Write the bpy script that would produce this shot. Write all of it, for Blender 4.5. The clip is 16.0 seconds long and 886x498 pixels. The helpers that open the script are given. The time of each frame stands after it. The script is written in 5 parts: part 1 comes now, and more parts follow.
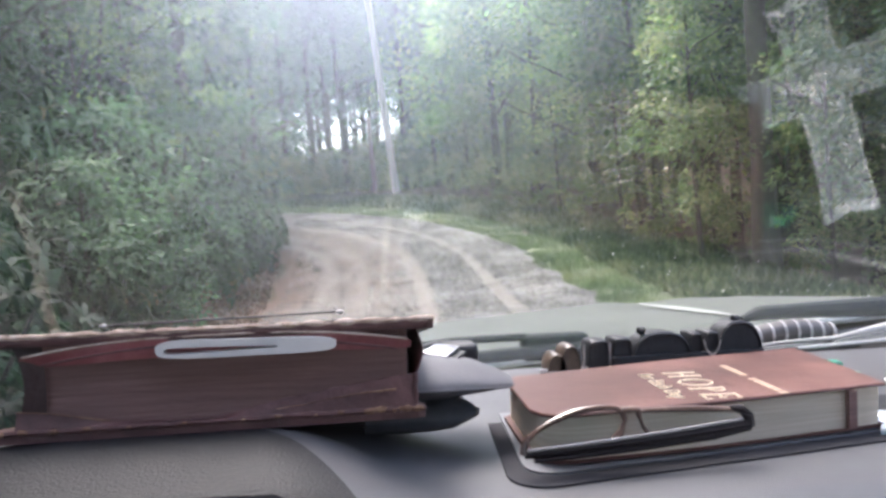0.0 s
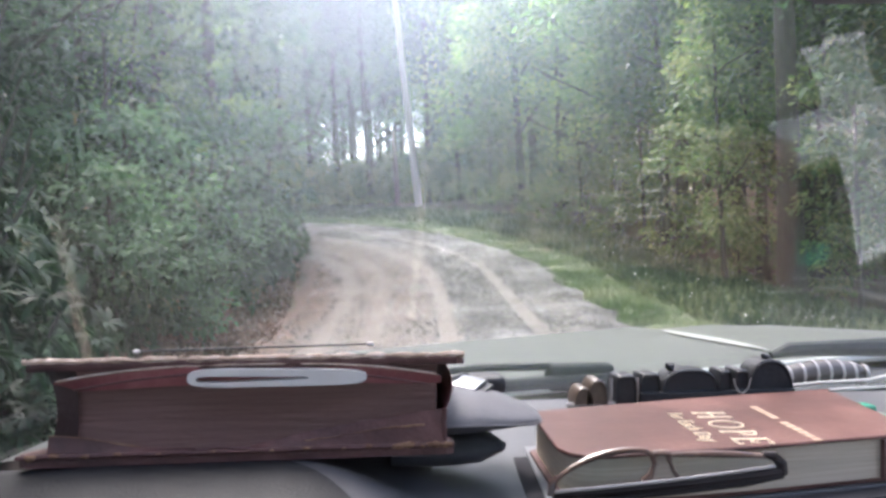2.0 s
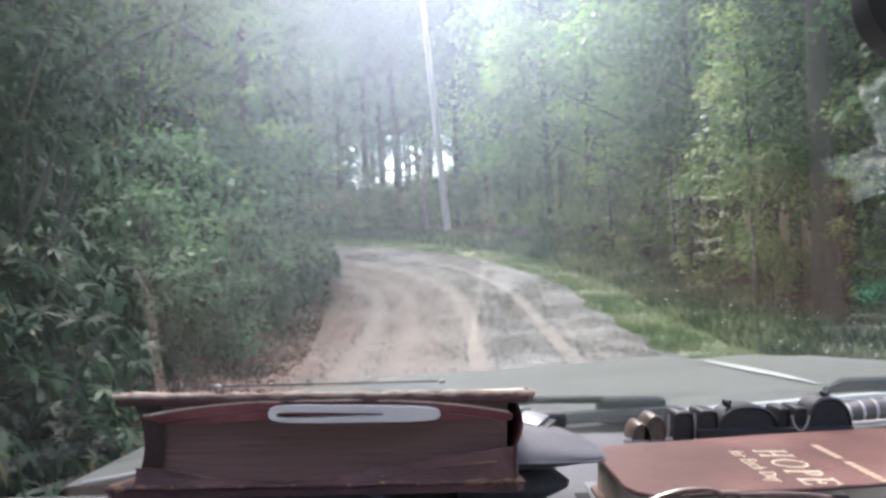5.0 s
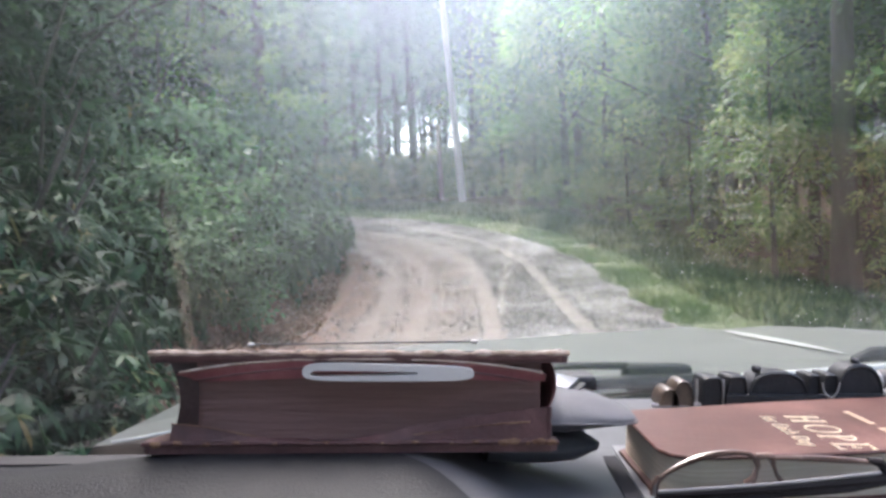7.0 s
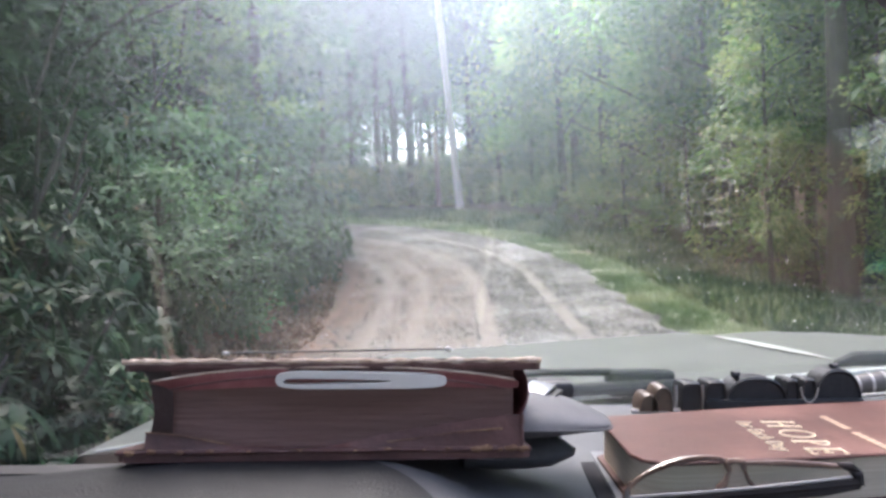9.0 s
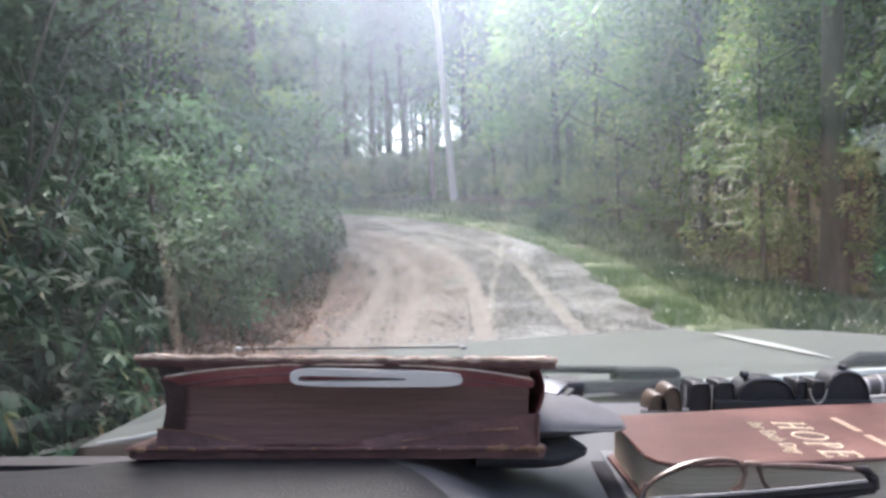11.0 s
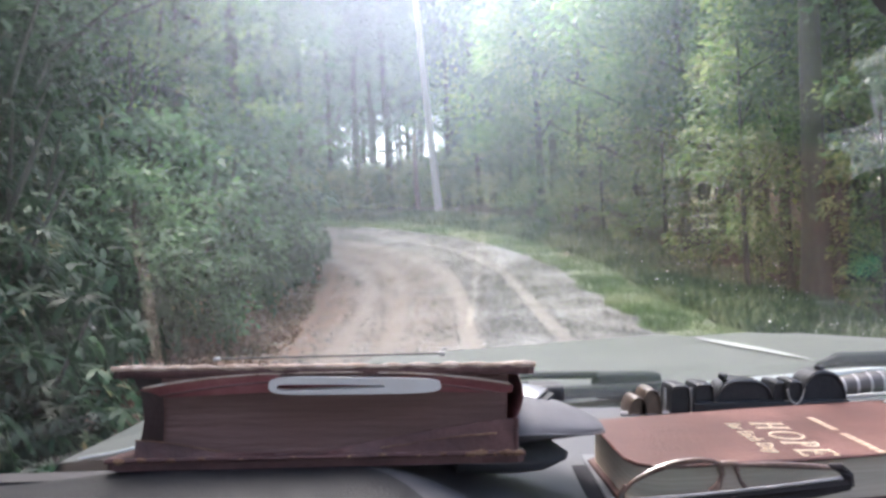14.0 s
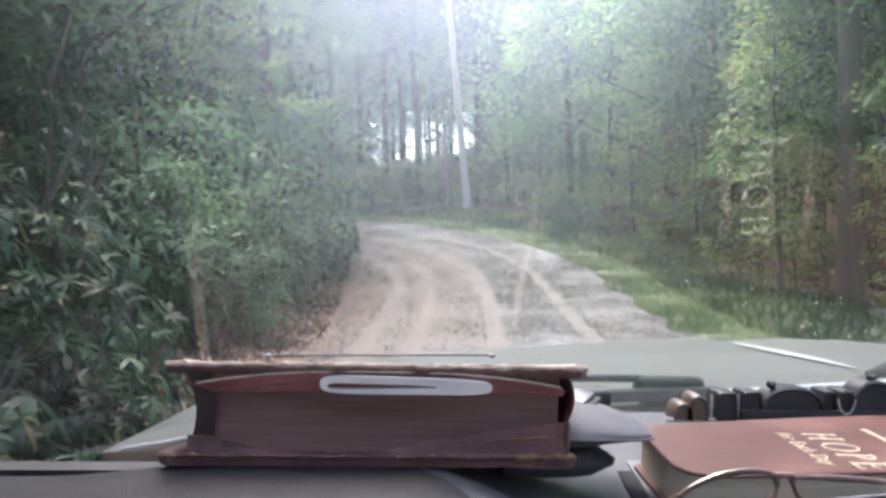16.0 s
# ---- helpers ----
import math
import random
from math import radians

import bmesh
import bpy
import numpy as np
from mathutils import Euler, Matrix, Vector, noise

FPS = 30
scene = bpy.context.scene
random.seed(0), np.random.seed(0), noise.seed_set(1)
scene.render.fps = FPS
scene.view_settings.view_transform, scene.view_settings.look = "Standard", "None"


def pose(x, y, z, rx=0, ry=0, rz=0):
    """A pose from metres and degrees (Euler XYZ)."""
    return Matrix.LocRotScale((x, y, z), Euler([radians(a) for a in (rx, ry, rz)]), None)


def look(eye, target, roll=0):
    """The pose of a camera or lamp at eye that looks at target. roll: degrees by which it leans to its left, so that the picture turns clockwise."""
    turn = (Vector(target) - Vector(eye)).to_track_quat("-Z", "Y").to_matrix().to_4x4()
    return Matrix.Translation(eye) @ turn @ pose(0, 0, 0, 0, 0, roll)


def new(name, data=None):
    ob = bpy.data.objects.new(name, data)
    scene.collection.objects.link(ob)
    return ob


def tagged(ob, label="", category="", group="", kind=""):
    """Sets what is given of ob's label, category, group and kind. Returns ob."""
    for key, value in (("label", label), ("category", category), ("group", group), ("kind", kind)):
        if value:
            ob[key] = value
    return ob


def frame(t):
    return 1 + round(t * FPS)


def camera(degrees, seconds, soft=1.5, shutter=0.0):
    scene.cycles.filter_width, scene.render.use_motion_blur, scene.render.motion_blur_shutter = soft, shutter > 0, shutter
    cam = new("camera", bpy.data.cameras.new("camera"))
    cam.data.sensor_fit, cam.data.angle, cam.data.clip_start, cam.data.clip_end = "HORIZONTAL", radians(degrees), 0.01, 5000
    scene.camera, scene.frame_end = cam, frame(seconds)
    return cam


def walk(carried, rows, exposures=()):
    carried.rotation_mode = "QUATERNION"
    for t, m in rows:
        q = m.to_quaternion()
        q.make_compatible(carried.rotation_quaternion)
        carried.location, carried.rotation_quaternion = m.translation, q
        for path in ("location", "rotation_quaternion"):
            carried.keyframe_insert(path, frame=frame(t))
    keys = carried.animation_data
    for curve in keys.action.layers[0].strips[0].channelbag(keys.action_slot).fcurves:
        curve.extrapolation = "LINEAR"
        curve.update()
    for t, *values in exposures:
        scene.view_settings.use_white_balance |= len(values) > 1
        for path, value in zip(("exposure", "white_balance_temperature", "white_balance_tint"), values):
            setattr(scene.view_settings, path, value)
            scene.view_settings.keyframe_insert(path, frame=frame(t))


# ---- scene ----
cam = camera(60.2, 16.0, soft=3.0)
# The car's own frame: x to the passenger, y over the bonnet, z up; it stands on the road, leaning a little.
CAR = pose(0, 0, 1.12, 0, 3.0, 0)
ROWS = [
    (0, (0.064, -0.02, 0.151), (0.353, 1.958, 0.093), -1.8),
    (0.5, (0.066, -0.023, 0.15), (0.382, 1.951, 0.084), -1.7),
    (1, (0.072, -0.025, 0.153), (0.363, 1.953, 0.079), -2.4),
    (1.5, (0.06, -0.014, 0.16), (0.296, 1.97, 0.076), -0.8),
    (2, (0.057, -0.018, 0.164), (0.293, 1.968, 0.142), -0.1),
    (2.5, (0.063, -0.073, 0.179), (0.243, 1.907, 0.395), -2.7),
    (3, (0.074, -0.079, 0.184), (0.273, 1.901, 0.386), -2.8),
    (3.5, (0.052, -0.064, 0.185), (0.217, 1.92, 0.373), -1.0),
    (6, (0.028, -0.024, 0.169), (0.189, 1.969, 0.143), 0.5),
    (6.5, (0.031, -0.028, 0.173), (0.177, 1.966, 0.147), 0.6),
    (7, (0.018, -0.023, 0.167), (0.145, 1.972, 0.131), 0.6),
    (7.5, (0.023, -0.016, 0.167), (0.194, 1.976, 0.103), 0.0),
    (8, (0.034, -0.033, 0.172), (0.288, 1.951, 0.199), 1.5),
    (8.5, (0.026, -0.023, 0.167), (0.229, 1.966, 0.137), 1.3),
    (9, (0.033, -0.028, 0.168), (0.165, 1.967, 0.15), 0.3),
    (11.5, (0.014, -0.015, 0.171), (0.184, 1.977, 0.112), 1.8),
    (12, (0.011, 0.004, 0.17), (0.186, 1.988, -0.013), 3.8),
    (12.5, (0.013, 0.002, 0.167), (0.158, 1.991, 0.014), 1.8),
    (13, (0.019, -0.025, 0.177), (0.167, 1.969, 0.187), 0.3),
    (13.5, (0.017, -0.021, 0.169), (0.137, 1.975, 0.159), -0.2),
    (14, (0.024, -0.025, 0.169), (0.212, 1.966, 0.157), 0.2),
    (14.5, (0.016, -0.024, 0.172), (0.182, 1.969, 0.164), 0.8),
    (15, (0.02, -0.028, 0.174), (0.21, 1.963, 0.193), -0.0),
    (15.5, (0.017, -0.018, 0.171), (0.212, 1.972, 0.133), 0.5),
    (16, (0.009, -0.02, 0.171), (0.126, 1.977, 0.15), 1.3),
]
walk(cam, [(t, CAR @ look(eye, goal, lean)) for t, eye, goal, lean in ROWS], exposures=[(0.0, 2.87, 6520, 17), (2.1, 2.87, 6520, 17), (2.5, 2.40, 6520, 17), (3.6, 2.40, 6520, 17), (5.8, 2.87, 6520, 17), (16.0, 2.87, 6520, 17)])

# ---- light ----
SUN_ELEV, SUN_AZ = 65.0, -22.0      # azimuth from +y towards +x
world = bpy.data.worlds.new("sky")
scene.world = world
world.use_nodes = True
wn = world.node_tree.nodes
sky = wn.new("ShaderNodeTexSky")
sky.sky_type = "NISHITA"
sky.sun_disc = False
sky.sun_elevation, sky.sun_rotation = radians(SUN_ELEV), radians(SUN_AZ)
sky.air_density, sky.dust_density, sky.ozone_density = 1.0, 4.0, 1.0
wn["Background"].inputs["Strength"].default_value = 0.145
world.node_tree.links.new(sky.outputs["Color"], wn["Background"].inputs["Color"])
sun = new("sun", bpy.data.lights.new("sun", "SUN"))
sun.data.energy, sun.data.angle, sun.data.color = 1.9, radians(28), (1.0, 0.98, 0.94)
SUN_DIR = Vector((math.sin(radians(SUN_AZ)) * math.cos(radians(SUN_ELEV)), math.cos(radians(SUN_AZ)) * math.cos(radians(SUN_ELEV)), math.sin(radians(SUN_ELEV))))
sun.matrix_world = look(SUN_DIR * 60, (0, 0, 0))


# ---- materials ----
def ramp_of(nt, source, stops):
    r = nt.nodes.new("ShaderNodeValToRGB")
    els = r.color_ramp.elements
    while len(els) < len(stops):
        els.new(0.5)
    for el, (p, c) in zip(els, stops):
        el.position, el.color = p, (*c, 1)
    nt.links.new(source, r.inputs[0])
    return r.outputs[0]


def mat(name, stops, scale=8.0, rough=0.6, bump=0.0, bump_scale=None, metal=0.0, spec=0.5, stretch=(1, 1, 1), rough_var=0.1, distance=0.002, coat=0.0, soil=0.25):
    """A grained surface: colour by two scales of noise, roughness that varies, fine relief."""
    m = bpy.data.materials.new(name)
    m.use_nodes = True
    nt = m.node_tree
    b = nt.nodes["Principled BSDF"]
    co = nt.nodes.new("ShaderNodeTexCoord")
    mp = nt.nodes.new("ShaderNodeMapping")
    mp.inputs["Scale"].default_value = stretch
    nt.links.new(co.outputs["Object"], mp.inputs[0])
    n = nt.nodes.new("ShaderNodeTexNoise")
    n.inputs["Scale"].default_value, n.inputs["Detail"].default_value, n.inputs["Roughness"].default_value = scale, 8, 0.62
    big = nt.nodes.new("ShaderNodeTexNoise")
    big.inputs["Scale"].default_value, big.inputs["Detail"].default_value = scale * 0.17, 4
    nt.links.new(mp.outputs[0], n.inputs["Vector"])
    nt.links.new(mp.outputs[0], big.inputs["Vector"])
    mix = nt.nodes.new("ShaderNodeMix")
    mix.data_type = "FLOAT"
    mix.inputs[0].default_value = soil
    nt.links.new(n.outputs[0], mix.inputs[2])
    nt.links.new(big.outputs[0], mix.inputs[3])
    nt.links.new(ramp_of(nt, mix.outputs[0], stops), b.inputs["Base Color"])
    mr = nt.nodes.new("ShaderNodeMapRange")
    mr.inputs[3].default_value, mr.inputs[4].default_value = max(0.03, rough - rough_var), min(1, rough + rough_var)
    nt.links.new(big.outputs[0], mr.inputs[0])
    nt.links.new(mr.outputs[0], b.inputs["Roughness"])
    b.inputs["Metallic"].default_value, b.inputs["Specular IOR Level"].default_value, b.inputs["Coat Weight"].default_value = metal, spec, coat
    if bump:
        bn = nt.nodes.new("ShaderNodeTexNoise")
        bn.inputs["Scale"].default_value, bn.inputs["Detail"].default_value = bump_scale or scale * 3, 6
        nt.links.new(mp.outputs[0], bn.inputs["Vector"])
        bp = nt.nodes.new("ShaderNodeBump")
        bp.inputs["Strength"].default_value, bp.inputs["Distance"].default_value = bump, distance
        nt.links.new(bn.outputs[0], bp.inputs["Height"])
        nt.links.new(bp.outputs[0], b.inputs["Normal"])
    return m


def two(c, k=0.7):
    return [(0.3, tuple(v * k for v in c)), (0.7, tuple(min(1, v * (2 - k)) for v in c))]


def leaf_mat(name, stops, rough=0.45, trans=0.35, spec=0.5, bough=0.9):
    m = bpy.data.materials.new(name)
    m.use_nodes = True
    nt = m.node_tree
    b = nt.nodes["Principled BSDF"]
    geo = nt.nodes.new("ShaderNodeNewGeometry")
    co = nt.nodes.new("ShaderNodeTexCoord")
    nz = nt.nodes.new("ShaderNodeTexNoise")
    nz.inputs["Scale"].default_value, nz.inputs["Detail"].default_value = bough, 2
    info = nt.nodes.new("ShaderNodeObjectInfo")
    shift = nt.nodes.new("ShaderNodeVectorMath")
    shift.operation = "MULTIPLY_ADD"
    shift.inputs[1].default_value = (1, 1, 1)
    nt.links.new(co.outputs["Object"], shift.inputs[0])
    away = nt.nodes.new("ShaderNodeMath")
    away.operation = "MULTIPLY"
    away.inputs[1].default_value = 40
    nt.links.new(info.outputs["Random"], away.inputs[0])
    nt.links.new(away.outputs[0], shift.inputs[2])
    nt.links.new(shift.outputs[0], nz.inputs["Vector"])
    wide = nt.nodes.new("ShaderNodeMapRange")
    wide.inputs[1].default_value, wide.inputs[2].default_value = 0.36, 0.64
    nt.links.new(nz.outputs[0], wide.inputs[0])
    mix = nt.nodes.new("ShaderNodeMix")
    mix.data_type = "FLOAT"
    mix.inputs[0].default_value = 0.58
    nt.links.new(geo.outputs["Random Per Island"], mix.inputs[2])
    nt.links.new(wide.outputs[0], mix.inputs[3])
    col = ramp_of(nt, mix.outputs[0], stops)
    nt.links.new(col, b.inputs["Base Color"])
    b.inputs["Roughness"].default_value, b.inputs["Specular IOR Level"].default_value = rough, spec
    t = nt.nodes.new("ShaderNodeBsdfTranslucent")
    nt.links.new(col, t.inputs[0])
    mx = nt.nodes.new("ShaderNodeMixShader")
    mx.inputs[0].default_value = trans
    out = nt.nodes["Material Output"]
    nt.links.new(b.outputs[0], mx.inputs[1])
    nt.links.new(t.outputs[0], mx.inputs[2])
    nt.links.new(mx.outputs[0], out.inputs[0])
    return m


def glass_mat(name, dust=0.0, ior=1.5, haze=0.0):
    """A thin pane: clear, a mirror by Fresnel, and a film of dust that scatters the daylight behind it."""
    m = bpy.data.materials.new(name)
    m.use_nodes = True
    nt = m.node_tree
    nt.nodes.remove(nt.nodes["Principled BSDF"])
    out = nt.nodes["Material Output"]
    clear = nt.nodes.new("ShaderNodeBsdfTransparent")
    clear.inputs[0].default_value = (0.93, 0.97, 0.95, 1)
    gloss = nt.nodes.new("ShaderNodeBsdfGlossy")
    gloss.inputs["Roughness"].default_value = 0.0
    fr = nt.nodes.new("ShaderNodeFresnel")
    fr.inputs[0].default_value = ior
    mx = nt.nodes.new("ShaderNodeMixShader")
    nt.links.new(fr.outputs[0], mx.inputs[0])
    nt.links.new(clear.outputs[0], mx.inputs[1])
    nt.links.new(gloss.outputs[0], mx.inputs[2])
    last = mx.outputs[0]
    if dust:
        film = nt.nodes.new("ShaderNodeBsdfTranslucent")
        film.inputs[0].default_value = (0.88, 0.87, 0.84, 1)
        co = nt.nodes.new("ShaderNodeTexCoord")
        mp = nt.nodes.new("ShaderNodeMapping")
        mp.inputs["Scale"].default_value = (1.0, 0.45, 0.45)
        n = nt.nodes.new("ShaderNodeTexNoise")
        n.inputs["Scale"].default_value, n.inputs["Detail"].default_value = 5.0, 5
        nt.links.new(co.outputs["Object"], mp.inputs[0])
        nt.links.new(mp.outputs[0], n.inputs["Vector"])
        mr = nt.nodes.new("ShaderNodeMapRange")
        mr.inputs[1].default_value, mr.inputs[2].default_value = 0.3, 0.7
        mr.inputs[3].default_value, mr.inputs[4].default_value = dust * 0.7, dust * 1.3
        nt.links.new(n.outputs[0], mr.inputs[0])
        m2 = nt.nodes.new("ShaderNodeMixShader")
        nt.links.new(mr.outputs[0], m2.inputs[0])
        nt.links.new(last, m2.inputs[1])
        nt.links.new(film.outputs[0], m2.inputs[2])
        last = m2.outputs[0]
    if haze:
        # fine grime that scatters the light ahead by a small angle
        soft = nt.nodes.new("ShaderNodeBsdfRefraction")
        soft.distribution = "BECKMANN"
        soft.inputs["Color"].default_value = (0.93, 0.97, 0.97, 1)
        soft.inputs["IOR"].default_value, soft.inputs["Roughness"].default_value = 1.35, 0.62
        m3 = nt.nodes.new("ShaderNodeMixShader")
        # glare painted as thickness: most in the middle, less low on the driver's side and towards the passenger,
        # cloudy at a hand's width
        cz = nt.nodes.new("ShaderNodeTexCoord")
        sep = nt.nodes.new("ShaderNodeSeparateXYZ")
        nt.links.new(cz.outputs["Object"], sep.inputs[0])
        side = nt.nodes.new("ShaderNodeMapRange")
        side.interpolation_type = "SMOOTHSTEP"
        for k, v in ((1, -0.50), (2, -0.22), (3, haze * 0.10), (4, haze)):
            side.inputs[k].default_value = v
        slant = nt.nodes.new("ShaderNodeMath")
        slant.operation = "ADD"
        nt.links.new(sep.outputs[0], slant.inputs[0])
        nt.links.new(sep.outputs[2], slant.inputs[1])
        nt.links.new(slant.outputs[0], side.inputs[0])
        cloud = nt.nodes.new("ShaderNodeTexNoise")
        cloud.inputs["Scale"].default_value, cloud.inputs["Detail"].default_value = 4.0, 3
        nt.links.new(cz.outputs["Object"], cloud.inputs["Vector"])
        vary = nt.nodes.new("ShaderNodeMapRange")
        for k, v in ((1, 0.3), (2, 0.7), (3, 0.85), (4, 1.1)):
            vary.inputs[k].default_value = v
        nt.links.new(cloud.outputs[0], vary.inputs[0])
        grime_glare = nt.nodes.new("ShaderNodeMath")
        grime_glare.operation = "MULTIPLY"
        glare_fade = nt.nodes.new("ShaderNodeMapRange")
        glare_fade.interpolation_type = "SMOOTHSTEP"
        for k, v in ((1, -0.32), (2, -0.02), (3, 1.0), (4, 0.6)):
            glare_fade.inputs[k].default_value = v
        nt.links.new(sep.outputs[0], glare_fade.inputs[0])
        both = nt.nodes.new("ShaderNodeMath")
        both.operation = "MULTIPLY"
        nt.links.new(side.outputs[0], both.inputs[0])
        nt.links.new(glare_fade.outputs[0], both.inputs[1])
        nt.links.new(both.outputs[0], grime_glare.inputs[0])
        nt.links.new(vary.outputs[0], grime_glare.inputs[1])
        nt.links.new(grime_glare.outputs[0], m3.inputs[0])
        nt.links.new(last, m3.inputs[1])
        nt.links.new(soft.outputs[0], m3.inputs[2])
        last = m3.outputs[0]
    nt.links.new(last, out.inputs[0])
    return m


DASH = mat("dash_vinyl", two((0.0115, 0.012, 0.0142), 0.8), 60, 0.6, 0.8, 620, distance=0.0008, soil=0.5, spec=0.2)
GROOVE_SHADE = mat("groove_shade", two((0.028, 0.028, 0.032), 0.85), 60, 0.8, 0.3, 500, distance=0.0004, spec=0.06)
DASH_PALE = mat("dash_trim", two((0.10, 0.104, 0.115), 0.88), 50, 0.45, 0.3, 800, distance=0.0004, soil=0.5)
# Also colours the visor's side slope, paler than its vinyl, as if lit.
PANEL_AND_SLOPE = mat("panel_and_lit_slope", two((0.058, 0.059, 0.0645), 0.86), 40, 0.5, 0.5, 700, distance=0.0005, soil=0.5, spec=0.35)
BLACK = mat("black_plastic", two((0.012, 0.012, 0.014)), 40, 0.55, 0.2, 500, distance=0.0003)
LINER = mat("cabin_cloth", two((0.46, 0.45, 0.44), 0.85), 60, 0.95, 0.4, 900)
PAINT = mat("hood_paint", two((0.078, 0.086, 0.079), 0.93), 6, 0.45, 0.05, 60, spec=0.5)
LEATHER = mat("bible_leather", [(0.3, (0.038, 0.015, 0.015)), (0.55, (0.085, 0.034, 0.033)), (0.75, (0.16, 0.074, 0.068))], 45, 0.55, 0.7, 260, distance=0.001)
# The bible leather darkened: dims the cover's mirror image and shades the spine end.
LEATHER_DIMMED = mat("dimmed_leather", [(0.3, (0.016, 0.007, 0.007)), (0.55, (0.032, 0.014, 0.014)), (0.75, (0.06, 0.026, 0.025))], 45, 0.48, 0.7, 260, distance=0.001, spec=0.45)
BLEACHED = mat("bleached_leather_rim", [(0.3, (0.34, 0.27, 0.21)), (0.5, (0.50, 0.43, 0.36)), (0.7, (0.62, 0.55, 0.48))], 70, 0.8, 0.6, 240, distance=0.001, spec=0.3)
RUBBED = mat("rubbed_leather_edge", [(0.35, (0.05, 0.02, 0.016)), (0.5, (0.17, 0.09, 0.055)), (0.68, (0.40, 0.26, 0.15))], 70, 0.8, 0.9, 260, distance=0.0015)
WORN = mat("worn_leather_edge", [(0.3, (0.16, 0.10, 0.07)), (0.5, (0.34, 0.26, 0.21)), (0.7, (0.5, 0.42, 0.37))], 90, 0.85, 0.9, 300, distance=0.002)
LINING = mat("red_lining", [(0.3, (0.14, 0.042, 0.046)), (0.55, (0.26, 0.082, 0.088)), (0.75, (0.40, 0.17, 0.17))], 26, 0.5, 0.5, 160, distance=0.0015)
DARK_PAGES = mat("dark_page_edges", [(0.3, (0.105, 0.055, 0.05)), (0.7, (0.20, 0.108, 0.096))], 14, 0.7, 0.8, 60, stretch=(1, 1, 40), distance=0.001)
PAPER = mat("white_paper", two((0.50, 0.475, 0.455), 0.92), 40, 0.8, 0.3, 200, distance=0.0006)
BROWN_COVER = mat("brown_book_cover", [(0.3, (0.034, 0.0115, 0.0095)), (0.5, (0.072, 0.030, 0.0245)), (0.7, (0.145, 0.071, 0.060))], 14, 0.5, 0.8, 260, distance=0.0008, spec=0.32)
CREAM_PAGES = mat("cream_page_edges", [(0.3, (0.37, 0.315, 0.25)), (0.7, (0.55, 0.475, 0.385))], 14, 0.8, 0.6, 80, stretch=(1, 1, 45), distance=0.0006)
FOIL_DULL = mat("dull_foil", two((0.36, 0.27, 0.20), 0.9), 80, 0.5, metal=0.2)
GOLD = mat("gold_foil", two((0.97, 0.89, 0.70), 0.98), 80, 0.36, metal=0.75, rough_var=0.04)
TORTOISE = mat("tortoise_frame", [(0.35, (0.035, 0.02, 0.016)), (0.5, (0.11, 0.065, 0.05)), (0.7, (0.30, 0.21, 0.17))], 60, 0.3, spec=0.6)
DARK_FRAME = mat("dark_frame", two((0.022, 0.017, 0.018)), 60, 0.5, spec=0.2)
GREY_VINYL = mat("grey_vinyl", two((0.078, 0.077, 0.084), 0.8), 40, 0.62, 0.4, 300, distance=0.0008, spec=0.25)
CHROME = mat("bright_metal", two((0.24, 0.24, 0.26), 0.8), 60, 0.35, metal=1.0)
PEWTER = mat("pewter", [(0.3, (0.78, 0.81, 0.81)), (0.7, (0.88, 0.90, 0.90))], 40, 0.45, 0.2, 120, metal=0.1, distance=0.001)
PEWTER_DULL = mat("dull_pewter", [(0.3, (0.29, 0.335, 0.345)), (0.7, (0.40, 0.445, 0.455))], 24, 0.5, 0.15, 120, metal=0.1, distance=0.001)
CLIP_DARK = mat("dark_clip_plastic", two((0.014, 0.015, 0.019)), 50, 0.5, 0.4, 200, spec=0.3)
CLIP_BROWN = mat("brown_clip_plastic", [(0.3, (0.02, 0.013, 0.011)), (0.7, (0.10, 0.07, 0.055))], 80, 0.42, spec=0.5)
CLIP_SMOKE = mat("smoky_clip_plastic", [(0.3, (0.025, 0.022, 0.022)), (0.7, (0.085, 0.075, 0.07))], 60, 0.4, spec=0.5)
CLIP_PALE = mat("pale_clip_plastic", two((0.28, 0.265, 0.26)), 60, 0.3)
GREEN = mat("green_plastic", two((0.02, 0.20, 0.12)), 50, 0.35)
PALE_HOOD = mat("pale_hood_tone", two((0.38, 0.40, 0.38), 0.94), 20, 0.3, spec=0.6)
CABLE = mat("white_cable", two((0.30, 0.30, 0.29), 0.9), 60, 0.45)
WIPER = mat("wiper_grey", two((0.009, 0.015, 0.020)), 50, 0.6, 0.2, 300, spec=0.2)
COWL = mat("cowl_plastic", two((0.02, 0.024, 0.03)), 50, 0.6, 0.4, 300)
WINDSHIELD = glass_mat("dusty_windshield_glass", 0.003, 1.62, 0.21)
LENS = glass_mat("spectacle_lens", 0.0, 1.5)
MIRROR = mat("dimmed_mirror", two((0.04, 0.037, 0.042), 0.97), 10, 0.28, metal=0.55, rough_var=0.0)
SPECK = glass_mat("dried_speck", 0.18, 1.1)

